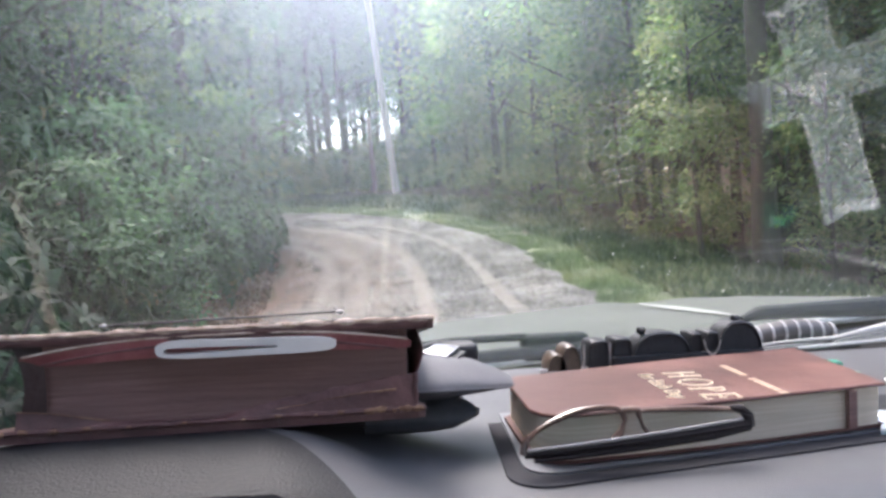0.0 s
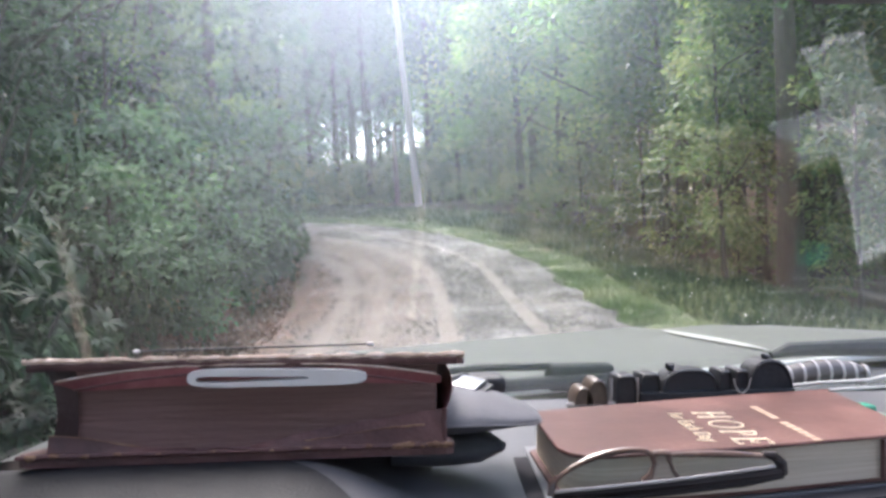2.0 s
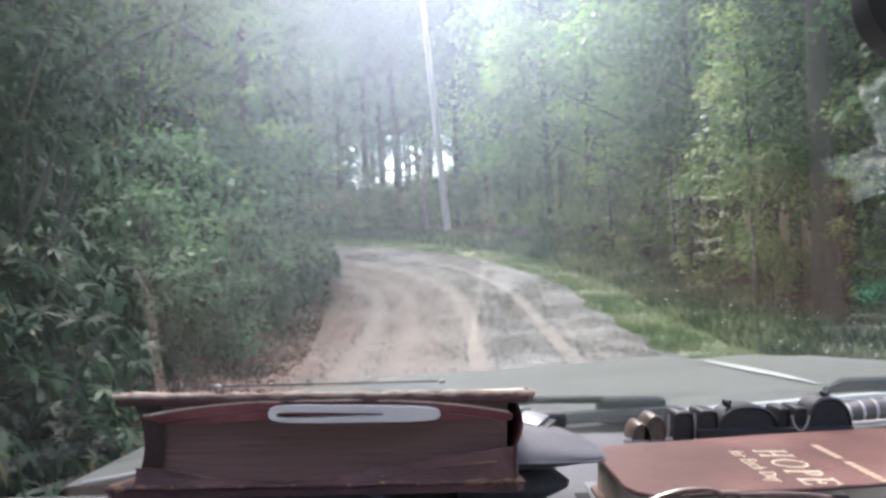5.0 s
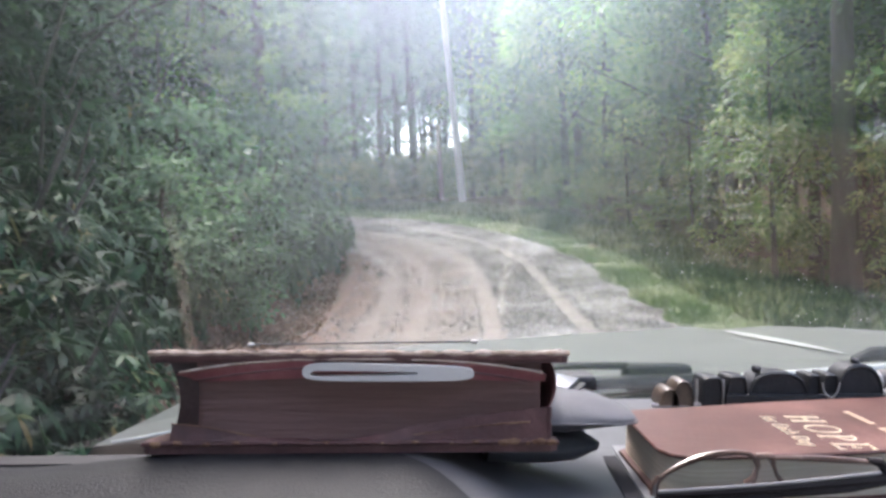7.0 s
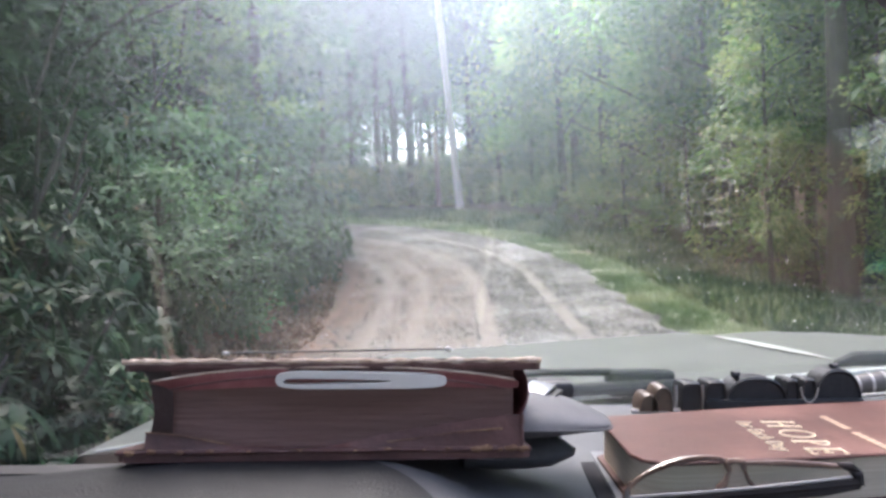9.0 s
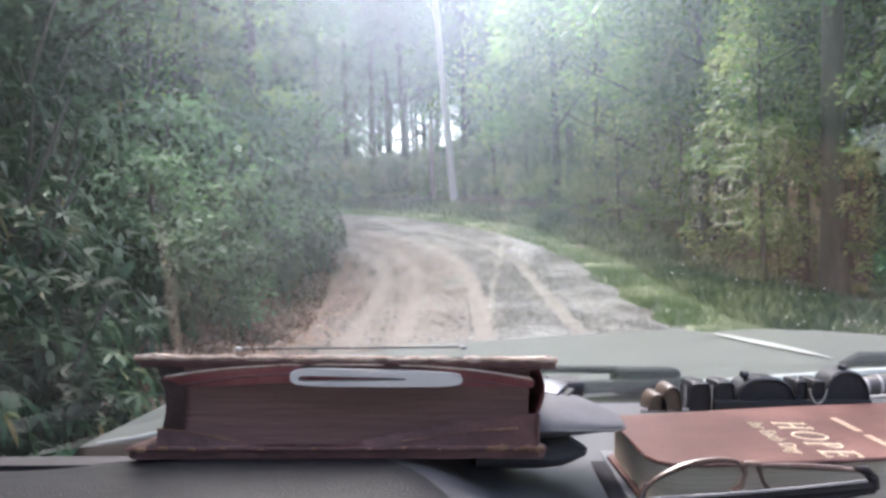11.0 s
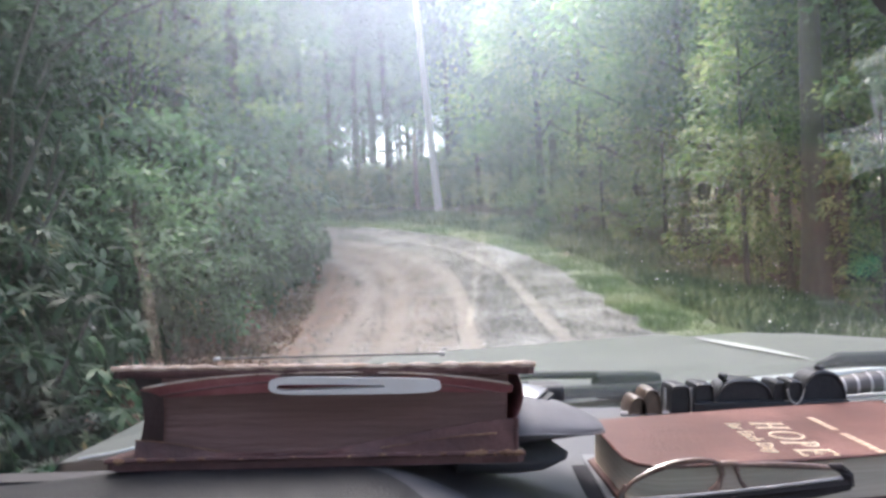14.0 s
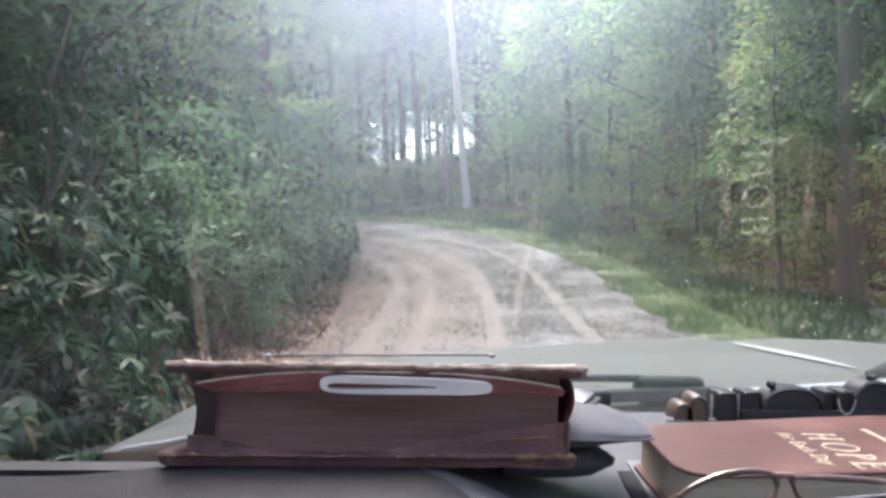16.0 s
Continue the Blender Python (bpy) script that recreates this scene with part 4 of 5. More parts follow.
part("tray_rim", ring(tray_ring(0.0115, 0.0165, 0.026), tray_ring(0.029, 0.032, 0.018), -0.004, 0.0028), DASH_PALE, dash, "paler raised rim of the tray")
part("tray_floor", prism(tray_ring(0.029, 0.032, 0.018), -0.003, 0.0016), DASH, dash, "dark floor of the tray")

# bonnet, cowl and wipers
hood = thing("car_hood", "pale grey-green painted car hood seen over the dashboard", "car hood", (0.38, 1.4, -0.1), m=CAR)


def hood_z(x, y):
    edge = smooth_step(0.52, 0.68, abs(x - 0.38))
    return 0.004 + 0.07 * (x - 0.35) - 0.083 * (y - 0.72) - 0.05 * smooth_step(1.75, 1.95, y) - 0.012 * edge + 0.012 * smooth_step(0.745, 0.715, x) * smooth_step(0.0, 0.04, x) * smooth_step(0.86, 0.93, y)


def hood_back(x):
    return 0.86 - 0.055 * smooth_step(0.05, -0.30, x)


part("panel", sheet(lambda x, k: Vector((x, hood_back(x) + k * (1.97 - hood_back(x)), hood_z(x, hood_back(x) + k * (1.97 - hood_back(x))))), span(-0.30, 1.06, 90), span(0, 1, 44)), PAINT, hood)
part("nose", sheet(lambda x, k: Vector((x, 1.97 + 0.05 * k, hood_z(x, 1.97) - 0.3 * k)), span(-0.30, 1.06, 20), span(0, 1, 4)), PAINT, hood)
for x, s in ((-0.30, -1), (1.06, 1)):
    part("fender", sheet(lambda u, y: Vector((x + s * 0.05 * u, y, hood_z(x, y) - 0.002 - 0.45 * u * u)), span(0, 1, 8), span(0.81, 2.0, 20)), PAINT, hood)
part("cowl_panel", sheet(lambda x, y: Vector((x, y, 0.0 + 0.07 * (x - 0.35) - 0.03 * smooth_step(0.70, 0.78, y) + 0.012 * smooth_step(0.80, 0.86, y) - 0.03 * smooth_step(0.0, -0.3, x))), span(-0.42, 1.18, 40), span(0.703, 0.868, 12)), COWL, hood, "dark plastic cowl below the glass")
part("hood_rear_edge", tube([(x, hood_back(x), hood_z(x, hood_back(x)) + 0.002) for x in span(-0.28, 1.04, 40)], [0.002 + 0.004 * smooth_step(-0.2, 0.1, x) for x in span(-0.28, 1.04, 40)], 8), PALE_HOOD, hood, "pale rear lip of the hood")
# Pale tapered strip laid just above the hood's surface.
part("trim_strip", sheet(lambda k, u: Vector((0.700 - 0.096 * k, 1.50 - 0.565 * k + u * (0.010 + 0.075 * math.sin(math.pi * k ** 0.8)), hood_z(0.60, 1.50 - 0.565 * k) + 0.003 + 0.007 * (1 - k) - 0.083 * u * (0.010 + 0.075 * math.sin(math.pi * k ** 0.8)))), span(0, 1, 16), span(-1, 1, 4)), PALE_HOOD, hood, "pale strip along the hood's crease")

nozzle = thing("washer_nozzle", "small black washer nozzle standing on the hood", "washer nozzle", (0.862, 0.98, hood_z(0.862, 0.98)), m=CAR)
nz = hood_z(0.862, 0.98)
part("foot", box(0.848, 0.876, 0.968, 0.992, nz - 0.003, nz + 0.004, 0.002), BLACK, nozzle)
part("head", prism([(0.851, 0.971), (0.873, 0.971), (0.869, 0.989), (0.855, 0.989)], nz + 0.003, nz + 0.014, 0.003, 2), BLACK, nozzle)

wiper = thing("windshield_wiper", "dark grey windshield wiper resting at the foot of the glass", "wiper", (0.28, 0.73, 0.0), m=CAR)
part("arm", tube([(0.10, 0.757, 0.026), (0.187, 0.757, 0.033), (0.262, 0.757, 0.033)], [0.003, 0.004, 0.004], 8), WIPER, wiper)
part("housing", box(0.258, 0.328, 0.748, 0.772, 0.008, 0.0345, 0.005, 3), WIPER, wiper)
part("blade", tube([(0.14, 0.748, 0.012), (0.24, 0.748, 0.017), (0.34, 0.748, 0.022)], [0.006, 0.007, 0.006], 8), WIPER, wiper)
wiper2 = thing("windshield_wiper", "dark wiper arm on the passenger side of the cowl", "wiper", (0.62, 0.73, 0.0), m=CAR)
part("arm", tube([(0.505, 0.757, 0.040), (0.525, 0.757, 0.0455), (0.56, 0.757, 0.046), (0.66, 0.757, 0.046), (0.95, 0.72, 0.046)], [0.004, 0.008, 0.008, 0.011, 0.012], 8), WIPER, wiper2)

# rear-view mirror
mir = thing("rear_view_mirror", "black rear-view mirror hung below the roof", "mirror", (0.318, 0.22, 0.25), m=CAR)
mo = [(x, z) for x, z in rounded(0.194, 0.444, 0.2500, 0.3130, 0.025, 8)]


def mirror_body(grow, y0, y1):
    b = bmesh.new()
    c = Vector((0.318, 0, 0.28))
    tilt = 0.045
    ringv = []
    for y, k in ((y0, grow * 0.96), (y0 + 0.003, grow), ((y0 + y1) / 2, grow * 0.97), (y1, grow * 0.72)):
        ringv.append([b.verts.new((c.x + (x - c.x) * k, y, c.z + (z - c.z) * k + (x - c.x) * tilt)) for x, z in mo])
    n = len(mo)
    for r0, r1 in zip(ringv, ringv[1:]):
        for k in range(n):
            b.faces.new((r0[k], r0[(k + 1) % n], r1[(k + 1) % n], r1[k]))
    b.faces.new(ringv[0])
    b.faces.new(ringv[-1])
    return b


shell = part("housing", mirror_body(1.0, 0.215, 0.25), BLACK, mir)
part("mirror_glass", mirror_body(0.955, 0.2125, 0.2145), MIRROR, shell, "dark mirror glass reflecting the cabin")
part("stem", tube([(0.36, 0.25, 0.29), (0.37, 0.262, 0.315)], 0.010, 8), BLACK, mir)

# ---- the thick bible ----
def sloped(name, bm, material, parent, label="", smooth=True):
    for v in bm.verts:
        v.co.z -= FALL * (v.co.y - 0.42)
    return part(name, bm, material, parent, label, smooth)


bible = thing("bible", "thick worn dark-red leather bible with frayed pale edges", "book", (0.0, 0.5, 0.041), m=CAR)


def cover(z, thick, x0, x1, y0, y1, seed, sag=0.0):
    """A worn cover board with an uneven front edge."""
    b = bmesh.new()
    xs, ys = span(x0, x1, 48), span(y0, y1, 8)
    tops, bots = [], []
    for x in xs:
        fray = 0.0016 * noise.noise(Vector((x * 60, seed, 0))) + 0.0008 * noise.noise(Vector((x * 210, seed, 4)))
        corner = 0.006 * (smooth_step(0.95, 1.0, abs(2 * (x - x0) / (x1 - x0) - 1)) ** 2)
        zz = z + sag * ((x - (x0 + x1) / 2) / (x1 - x0) * 2) ** 2
        tops.append([b.verts.new((x, y + (fray + corner if j == 0 else 0), zz + thick + 0.0005 * noise.noise(Vector((x * 40, y * 40, seed))))) for j, y in enumerate(ys)])
        bots.append([b.verts.new((x, y + (fray + corner if j == 0 else 0), zz)) for j, y in enumerate(ys)])
    for i in range(len(xs) - 1):
        for j in range(len(ys) - 1):
            b.faces.new((tops[i][j], tops[i + 1][j], tops[i + 1][j + 1], tops[i][j + 1]))
            b.faces.new((bots[i][j], bots[i][j + 1], bots[i + 1][j + 1], bots[i + 1][j]))
        b.faces.new((bots[i][0], bots[i + 1][0], tops[i + 1][0], tops[i][0]))
        b.faces.new((bots[i][-1], tops[i][-1], tops[i + 1][-1], bots[i + 1][-1]))
    for i in (0, len(xs) - 1):
        for j in range(len(ys) - 1):
            b.faces.new((bots[i][j], tops[i][j], tops[i][j + 1], bots[i][j + 1]))
    return b


top_board = sloped("front_cover", cover(0.0928, 0.0067, -0.122, 0.122, 0.421, 0.585, 1.0), LEATHER_DIMMED, bible)
low_board = sloped("back_cover", cover(0.0405, 0.0072, -0.1245, 0.1155, 0.418, 0.585, 5.0), LEATHER, bible)
for nm, x0, x1, flare, skin in (("left_rim", -0.1212, -0.1135, -0.018, WORN), ("right_rim", 0.1155, 0.1212, -0.011, BLEACHED)):
    sloped(nm, sheet(lambda u, y: Vector((x0 + (x1 - x0) * u + flare * smooth_step(0.43, 0.60, y) + 0.0009 * noise.noise(Vector((y * 45, u * 2, x0 * 9))), y, 0.1002 + 0.0008 * math.sin(u * math.pi))), span(0, 1, 5), span(0.434, 0.584, 40)), skin, top_board, "bleached worn rim of the cover")
sloped("board_edge", sheet(lambda x, k: Vector((x, 0.4202 + 0.0014 * noise.noise(Vector((x * 60, 1, 0))) + 0.006 * smooth_step(0.95, 1.0, abs(x / 0.122)) ** 2 + 0.0012 * (k - 0.5) ** 2 * 4, 0.0926 + 0.0068 * k)), span(-0.1215, 0.1215, 60), span(0, 1, 5)), LEATHER, top_board, "dark red leather edge of the cover")
sloped("worn_front_edge", tube([(x, 0.4215 + 0.0012 * noise.noise(Vector((x * 60, 1, 0))), 0.0982 + 0.0009 * noise.noise(Vector((x * 90, 2, 0)))) for x in span(-0.1215, 0.1215, 90)], [0.0017 + 0.0011 * noise.noise(Vector((x * 120, 7, 0))) for x in span(-0.1215, 0.1215, 90)], 7), WORN, top_board, "frayed pale edge of the cover")
sloped("rubbed_back_edge", tube([(x, 0.4178 + 0.0012 * noise.noise(Vector((x * 60, 5, 0))), 0.0462 + 0.0007 * noise.noise(Vector((x * 90, 3, 0)))) for x in span(-0.124, 0.115, 70)], [0.0016 + 0.0009 * noise.noise(Vector((x * 110, 9, 0))) for x in span(-0.124, 0.115, 70)], 7), LEATHER, low_board, "rubbed edge of the lower cover")
for k, (x, r) in enumerate(((0.083, 0.0022), (0.089, 0.0026), (0.096, 0.0018), (0.1035, 0.0028), (0.1105, 0.0022), (0.066, 0.0014), (0.052, 0.0010), (0.031, 0.0012), (0.012, 0.0009), (-0.02, 0.0011), (-0.049, 0.0010), (-0.071, 0.0013), (-0.088, 0.0016), (-0.104, 0.0018), (-0.116, 0.0021))):
    sloped("scuff", blob((x, 0.4168, 0.0462 + 0.0006 * (k % 2)), (r * 1.7, 0.0012, r * 0.8), wobble=0.5, seed=k), RUBBED, low_board, "scuffed tan spot")
sloped("left_flap", sheet(lambda x, k: Vector((x, 0.4195 + 0.003 * k, 0.0476 + 0.0085 * smooth_step(-0.045, -0.108, x) * k + 0.0012 * k)), span(-0.1085, -0.03, 24), span(0, 1, 4)), LEATHER, bible, "torn lower lining at the spine")
sloped("flap_trim", tube([(x, 0.4212, 0.0490 + 0.0085 * smooth_step(-0.045, -0.108, x)) for x in span(-0.1085, -0.06, 18)], 0.0004, 6), RUBBED, bible)
sloped("page_block", sheet(lambda x, k: Vector((x, 0.4265 + 0.003 * math.sin(k * math.pi) + 0.0006 * noise.noise(Vector((x * 20, k * 60, 0))), 0.0455 + 0.05 * k)), span(-0.100, 0.106, 20), span(0, 1, 40), box(-0.100, 0.106, 0.432, 0.578, 0.0455, 0.0955)), DARK_PAGES, bible)
sloped("spine", sheet(lambda k, y: Vector((-0.104 - 0.008 * (1 - math.sin(k * math.pi) ** 0.7), y, 0.0455 + 0.05 * k)), span(0, 1, 14), span(0.424, 0.58, 10)), LEATHER, bible)
# Darker leather stands for the shade in the spine's hollow end.
sloped("spine_end", sheet(lambda k, u: Vector((-0.112 + 0.008 * math.sin(k * math.pi) ** 0.7 + u * (0.016 - 0.006 * math.sin(k * math.pi) ** 0.7), 0.4225 + 0.004 * u, 0.0455 + 0.05 * k)), span(0, 1, 14), span(0, 1, 4)), LEATHER_DIMMED, bible)
lining = sloped("upper_lining", sheet(lambda x, k: Vector((x, 0.4212 + 0.0045 * k + 0.001 * math.sin(x * 40), 0.0945 - 0.0085 * abs(x / 0.108) ** 2.6 - k * (0.0105 - 0.0065 * abs(x / 0.108) ** 4))), span(-0.106, 0.108, 40), span(0, 1, 6)), LINING, bible, "dull red lining bowed below the cover")
sloped("lining_fold", tube([(x, 0.4208, 0.0948 - 0.0085 * abs(x / 0.108) ** 2.6) for x in span(-0.104, 0.106, 40)], 0.0008, 6), WORN, lining)
sloped("right_lining", sheet(lambda k, y: Vector((0.107 + 0.008 * math.sin(k * math.pi * 0.9), y, 0.060 + 0.036 * k)), span(0, 1, 10), span(0.424, 0.58, 8)), LINING, bible)
low_lining = sloped("lower_lining", sheet(lambda x, k: Vector((x, 0.4192 + 0.004 * k - 0.003 * smooth_step(0.06, 0.11, x), 0.0478 + (0.0185 * smooth_step(-0.02, 0.105, x)) * k + 0.0012 * math.sin(x * 60) * k)), span(-0.04, 0.1095, 34), span(0, 1, 5)), LEATHER, bible)
sloped("lining_trim", tube([(x, 0.4195 - 0.003 * smooth_step(0.06, 0.11, x), 0.0488 + 0.0095 * smooth_step(0.0, 0.105, x) + 0.0006 * noise.noise(Vector((x * 120, 3, 0)))) for x in span(0.03, 0.098, 20)], [0.0003 + 0.0004 * smooth_step(0.05, 0.09, x) for x in span(0.03, 0.098, 20)], 6), RUBBED, low_lining)
sloped("torn_edge", tube([(0.1095 + 0.001 * noise.noise(Vector((k * 9, 2, 1))), 0.4175, 0.0485 + 0.0185 * k) for k in span(0, 1, 10)], 0.0013, 6), LEATHER, low_lining)
sloped("lining_crease", tube([(x, 0.4203, 0.0905 - 0.0110 * abs(x / 0.108) ** 2.2) for x in span(-0.095, 0.100, 40)], 0.0006, 6), LEATHER, lining)

slip = thing("folded_paper", "folded white paper slip tucked in the bible", "paper", (0.016, 0.42, 0.082), m=CAR)


def slip_ring():
    """A flat loop of paper, open by a narrow slit along most of its length."""
    n = 40
    outer, hole = [], []
    for k in range(n):
        a = k / n * math.tau
        c, s = math.cos(a), math.sin(a)
        x = math.copysign(abs(c) ** 0.35, c)
        z = math.copysign(abs(s) ** 0.6, s)
        outer.append((0.0155 + 0.0495 * x, 0.0872 + 0.0048 * z * (1 - 0.12 * x) - 0.0006 * x))
        hole.append((0.0015 + 0.031 * x, 0.0869 + 0.0013 * z * (1 - 0.5 * x)))
    b = bmesh.new()
    rows2 = [([b.verts.new((x, y, z)) for x, z in outer], [b.verts.new((x, y, z)) for x, z in hole]) for y in (0.4175, 0.46)]
    for k in range(n):
        j = (k + 1) % n
        (o0, i0), (o1, i1) = rows2
        b.faces.new((o0[k], o0[j], i0[j], i0[k]))
        b.faces.new((o0[k], o1[k], o1[j], o0[j]))
        b.faces.new((i0[k], i0[j], i1[j], i1[k]))
    return b


part("fold", slip_ring(), PAPER, slip, smooth=False)

pen = thing("pen", "slim dark pen with bright tips lying on the bible", "pen", (0.0, 0.442, 0.1), m=CAR)
part("barrel", tube([(-0.066, 0.443, 0.1000), (0.066, 0.443, 0.1020)], 0.0006, 8), BLACK, pen)
for nm, x, z in (("tip", -0.0675, 0.0998), ("button", 0.0675, 0.1018)):
    part(nm, blob((x, 0.443, z), (0.0026, 0.0015, 0.0014)), CABLE, pen, "bright rounded end")


# ---- the devotional book ----
TEXT_TURN = -96


def lettering(text, at, size, material, parent, base, name, spread=1.0, tall=1.0):
    """Raised words on a level cover; lines run towards the driver, letters' tops to the passenger's side."""
    cu = bpy.data.curves.new(name, "FONT")
    cu.body, cu.size, cu.extrude, cu.space_character = text, size, 0.0003, spread
    cu.offset = -size * 0.012
    tmp = bpy.data.objects.new(name, cu)
    scene.collection.objects.link(tmp)
    bpy.context.view_layer.update()
    me = bpy.data.meshes.new_from_object(tmp.evaluated_get(bpy.context.evaluated_depsgraph_get()))
    bpy.data.objects.remove(tmp)
    me.materials.clear()
    me.materials.append(material)
    me.name = name
    me.transform(Matrix.Translation(Vector(at) - Vector(base)) @ pose(0, 0, 0, 0, 0, TEXT_TURN) @ Matrix.Diagonal((1, tall, 1, 1)))
    return mesh_part(name, me, parent)


def serif_word(at, cap, thick):
    """The title in seriffed capitals, each stroke a thin raised plate."""
    b = bmesh.new()
    m = Matrix.Translation(at) @ pose(0, 0, 0, 0, 0, TEXT_TURN) @ Matrix.Diagonal((cap * 0.83, cap, 1, 1))

    def plate(pts):
        lo = [b.verts.new(m @ Vector((x, y, 0))) for x, y in pts]
        hi = [b.verts.new(m @ Vector((x, y, thick))) for x, y in pts]
        b.faces.new(hi)
        for k in range(len(pts)):
            j = (k + 1) % len(pts)
            b.faces.new((lo[k], lo[j], hi[j], hi[k]))

    def bar(x0, x1, y0, y1):
        plate([(x0, y0), (x1, y0), (x1, y1), (x0, y1)])

    def stem(x):
        bar(x - 0.06, x + 0.06, 0.0, 1.0)
        for y in (0.0, 0.955):
            bar(x - 0.15, x - 0.06, y, y + 0.045)
            bar(x + 0.06, x + 0.15, y, y + 0.045)

    def bow(cx, cy, rx, ry, wx, wy, a0, a1, n):
        arc = [radians(a0 + (a1 - a0) * k / n) for k in range(n + 1)]
        for p, q in zip(arc, arc[1:]):
            plate([(cx + rx * math.cos(p), cy + ry * math.sin(p)), (cx + rx * math.cos(q), cy + ry * math.sin(q)), (cx + (rx - wx) * math.cos(q), cy + (ry - wy) * math.sin(q)), (cx + (rx - wx) * math.cos(p), cy + (ry - wy) * math.sin(p))])

    stem(0.20)
    stem(0.84)
    bar(0.26, 0.78, 0.475, 0.53)
    bow(1.98, 0.5, 0.56, 0.515, 0.115, 0.055, 0, 360, 36)
    stem(3.02)
    bow(3.08, 0.74, 0.42, 0.26, 0.12, 0.05, -90, 90, 16)
    stem(4.02)
    for y, x in ((0.0, 4.60), (0.48, 4.40), (0.955, 4.54)):
        bar(4.08, x, y, y + 0.05)
        bar(x - 0.03, x + 0.025, y - 0.09 * (y > 0.2) + 0.0, y + 0.05 + 0.11 * (y < 0.6))
    return b


BK = (0.31, 0.5, 0.004)
book = thing("devotional_book", "brown leather-look book with gold title lying flat", "book", BK, m=CAR)
outline = [(0.205, 0.424), (0.30, 0.432), (0.437, 0.452), (0.466, 0.600), (0.33, 0.577), (0.199, 0.548), (0.189, 0.54), (0.183, 0.445), (0.187, 0.432), (0.195, 0.426)]


book_cover = part("cover", prism(outline, 0.0325, 0.0350, 0.0008, 1), BROWN_COVER, book)
part("back_cover", prism([(x, y + 0.002) for x, y in outline], 0.004, 0.006), BROWN_COVER, book)
inner = [(0.31 + (x - 0.31) * 0.965, 0.505 + (y - 0.505) * 0.955) for x, y in outline]
book_pages = part("page_block", prism(inner, 0.006, 0.0325), CREAM_PAGES, book)
part("ribbon", box(0.405, 0.411, 0.4462, 0.4500, 0.0065, 0.032), DARK_PAGES, book_pages, "dark ribbon against the pages")
part("title", serif_word((0.3085, 0.5275, 0.0350), 0.0235, 0.0005), GOLD, book_cover, "gold seriffed title lettering", smooth=False)
lettering("for Each Day", (0.2890, 0.526, 0.0352), 0.0136, GOLD, book_cover, BK, "subtitle", 1.12, 1.15)
lean = lambda y, w: (0.3618 + w + (y - 0.5398) * 0.10, y)
for y0, y1, n in ((0.5398, 0.499, 5), (0.490, 0.4374, 6)):
    step = (y0 - y1) / n
    for k in range(n):
        a, b = y0 - step * k, y0 - step * (k + 0.72)
        part("name_bar", prism([lean(b, 0), lean(b, 0.0058), lean(a, 0.0058), lean(a, 0)], 0.0350, 0.0353), FOIL_DULL, book_cover, "dull gold bar in place of a letter")

# ---- spectacles ----
specs = thing("eyeglasses", "upside-down brown-rimmed eyeglasses leaning on the book", "eyeglasses", (0.25, 0.415, 0.005), m=CAR)


def spec_part(name, pts, radii, material, parent, flat=1.0):
    return part(name, tube([(x, y, z) for x, y, z in pts], radii, 8, flat=flat), material, parent)


def arch(x0, x1, z0, z1, zt, y, n=14):
    """A brow of one eye: up from (x0, z0), level near zt, down to (x1, z1)."""
    return [(x0 + (x1 - x0) * k, y + 0.0015 * math.sin(k * math.pi), z0 + (z1 - z0) * k + (zt - (z0 + z1) / 2) * math.sin(math.pi * k) ** 0.55) for k in span(0, 1, n)]


for x0, x1, z0, z1, zt in ((0.1745, 0.2335, 0.0225, 0.0365, 0.0375), (0.2435, 0.3090, 0.0362, 0.0325, 0.0352)):
    brow = spec_part("rim", arch(x0, x1, z0, z1, zt, 0.4165), [0.0012 + 0.0010 * math.sin(k * 3.1) for k in span(0, 1, 14)], TORTOISE, specs)
    lens = bmesh.new()
    low = [(x, 0.4172, 0.0185 + (x - 0.1734) * 0.066) for x in span(x1 - 0.003, x0 + 0.003, 8)]
    lens.faces.new([lens.verts.new((x, 0.4172, z)) for x, y, z in arch(x0, x1, z0, z1, zt, 0.417)] + [lens.verts.new(p) for p in low])
    part("lens", lens, LENS, brow).visible_shadow = False
spec_part("nose_rest", [(0.2335, 0.4165, 0.0370), (0.2345, 0.4150, 0.0315), (0.2322, 0.4150, 0.0255), (0.2290, 0.4160, 0.0205)], [0.0026, 0.0017, 0.0020, 0.0034], TORTOISE, specs)
spec_part("nose_rest", [(0.2435, 0.4165, 0.0365), (0.2440, 0.4150, 0.0320), (0.2460, 0.4150, 0.0270), (0.2500, 0.4160, 0.0222)], [0.0024, 0.0013, 0.0013, 0.0018], TORTOISE, specs)
spec_part("bridge", [(0.2335, 0.4158, 0.0374), (0.2385, 0.4150, 0.0384), (0.2435, 0.4158, 0.0370)], [0.0024, 0.0018, 0.0024], TORTOISE, specs)
bar = spec_part("lower_bar", [(0.1725 + 0.141 * k, 0.4155 - 0.003 * math.sin(k * 3.1), 0.0150 + 0.0092 * k) for k in span(0, 1, 10)], [0.0023 + 0.0011 * k for k in span(0, 1, 10)], DARK_FRAME, specs)
spec_part("bright_edge", [(0.1735 + 0.136 * k, 0.4140 - 0.003 * math.sin(k * 3.1), 0.0178 + 0.0100 * k) for k in span(0, 1, 10)], 0.0011, CLIP_PALE, bar)
spec_part("end_piece", [(0.1725, 0.4160, 0.0150), (0.1728, 0.4165, 0.0205), (0.1752, 0.4168, 0.0262)], [0.0030, 0.0024, 0.0014], TORTOISE, specs)
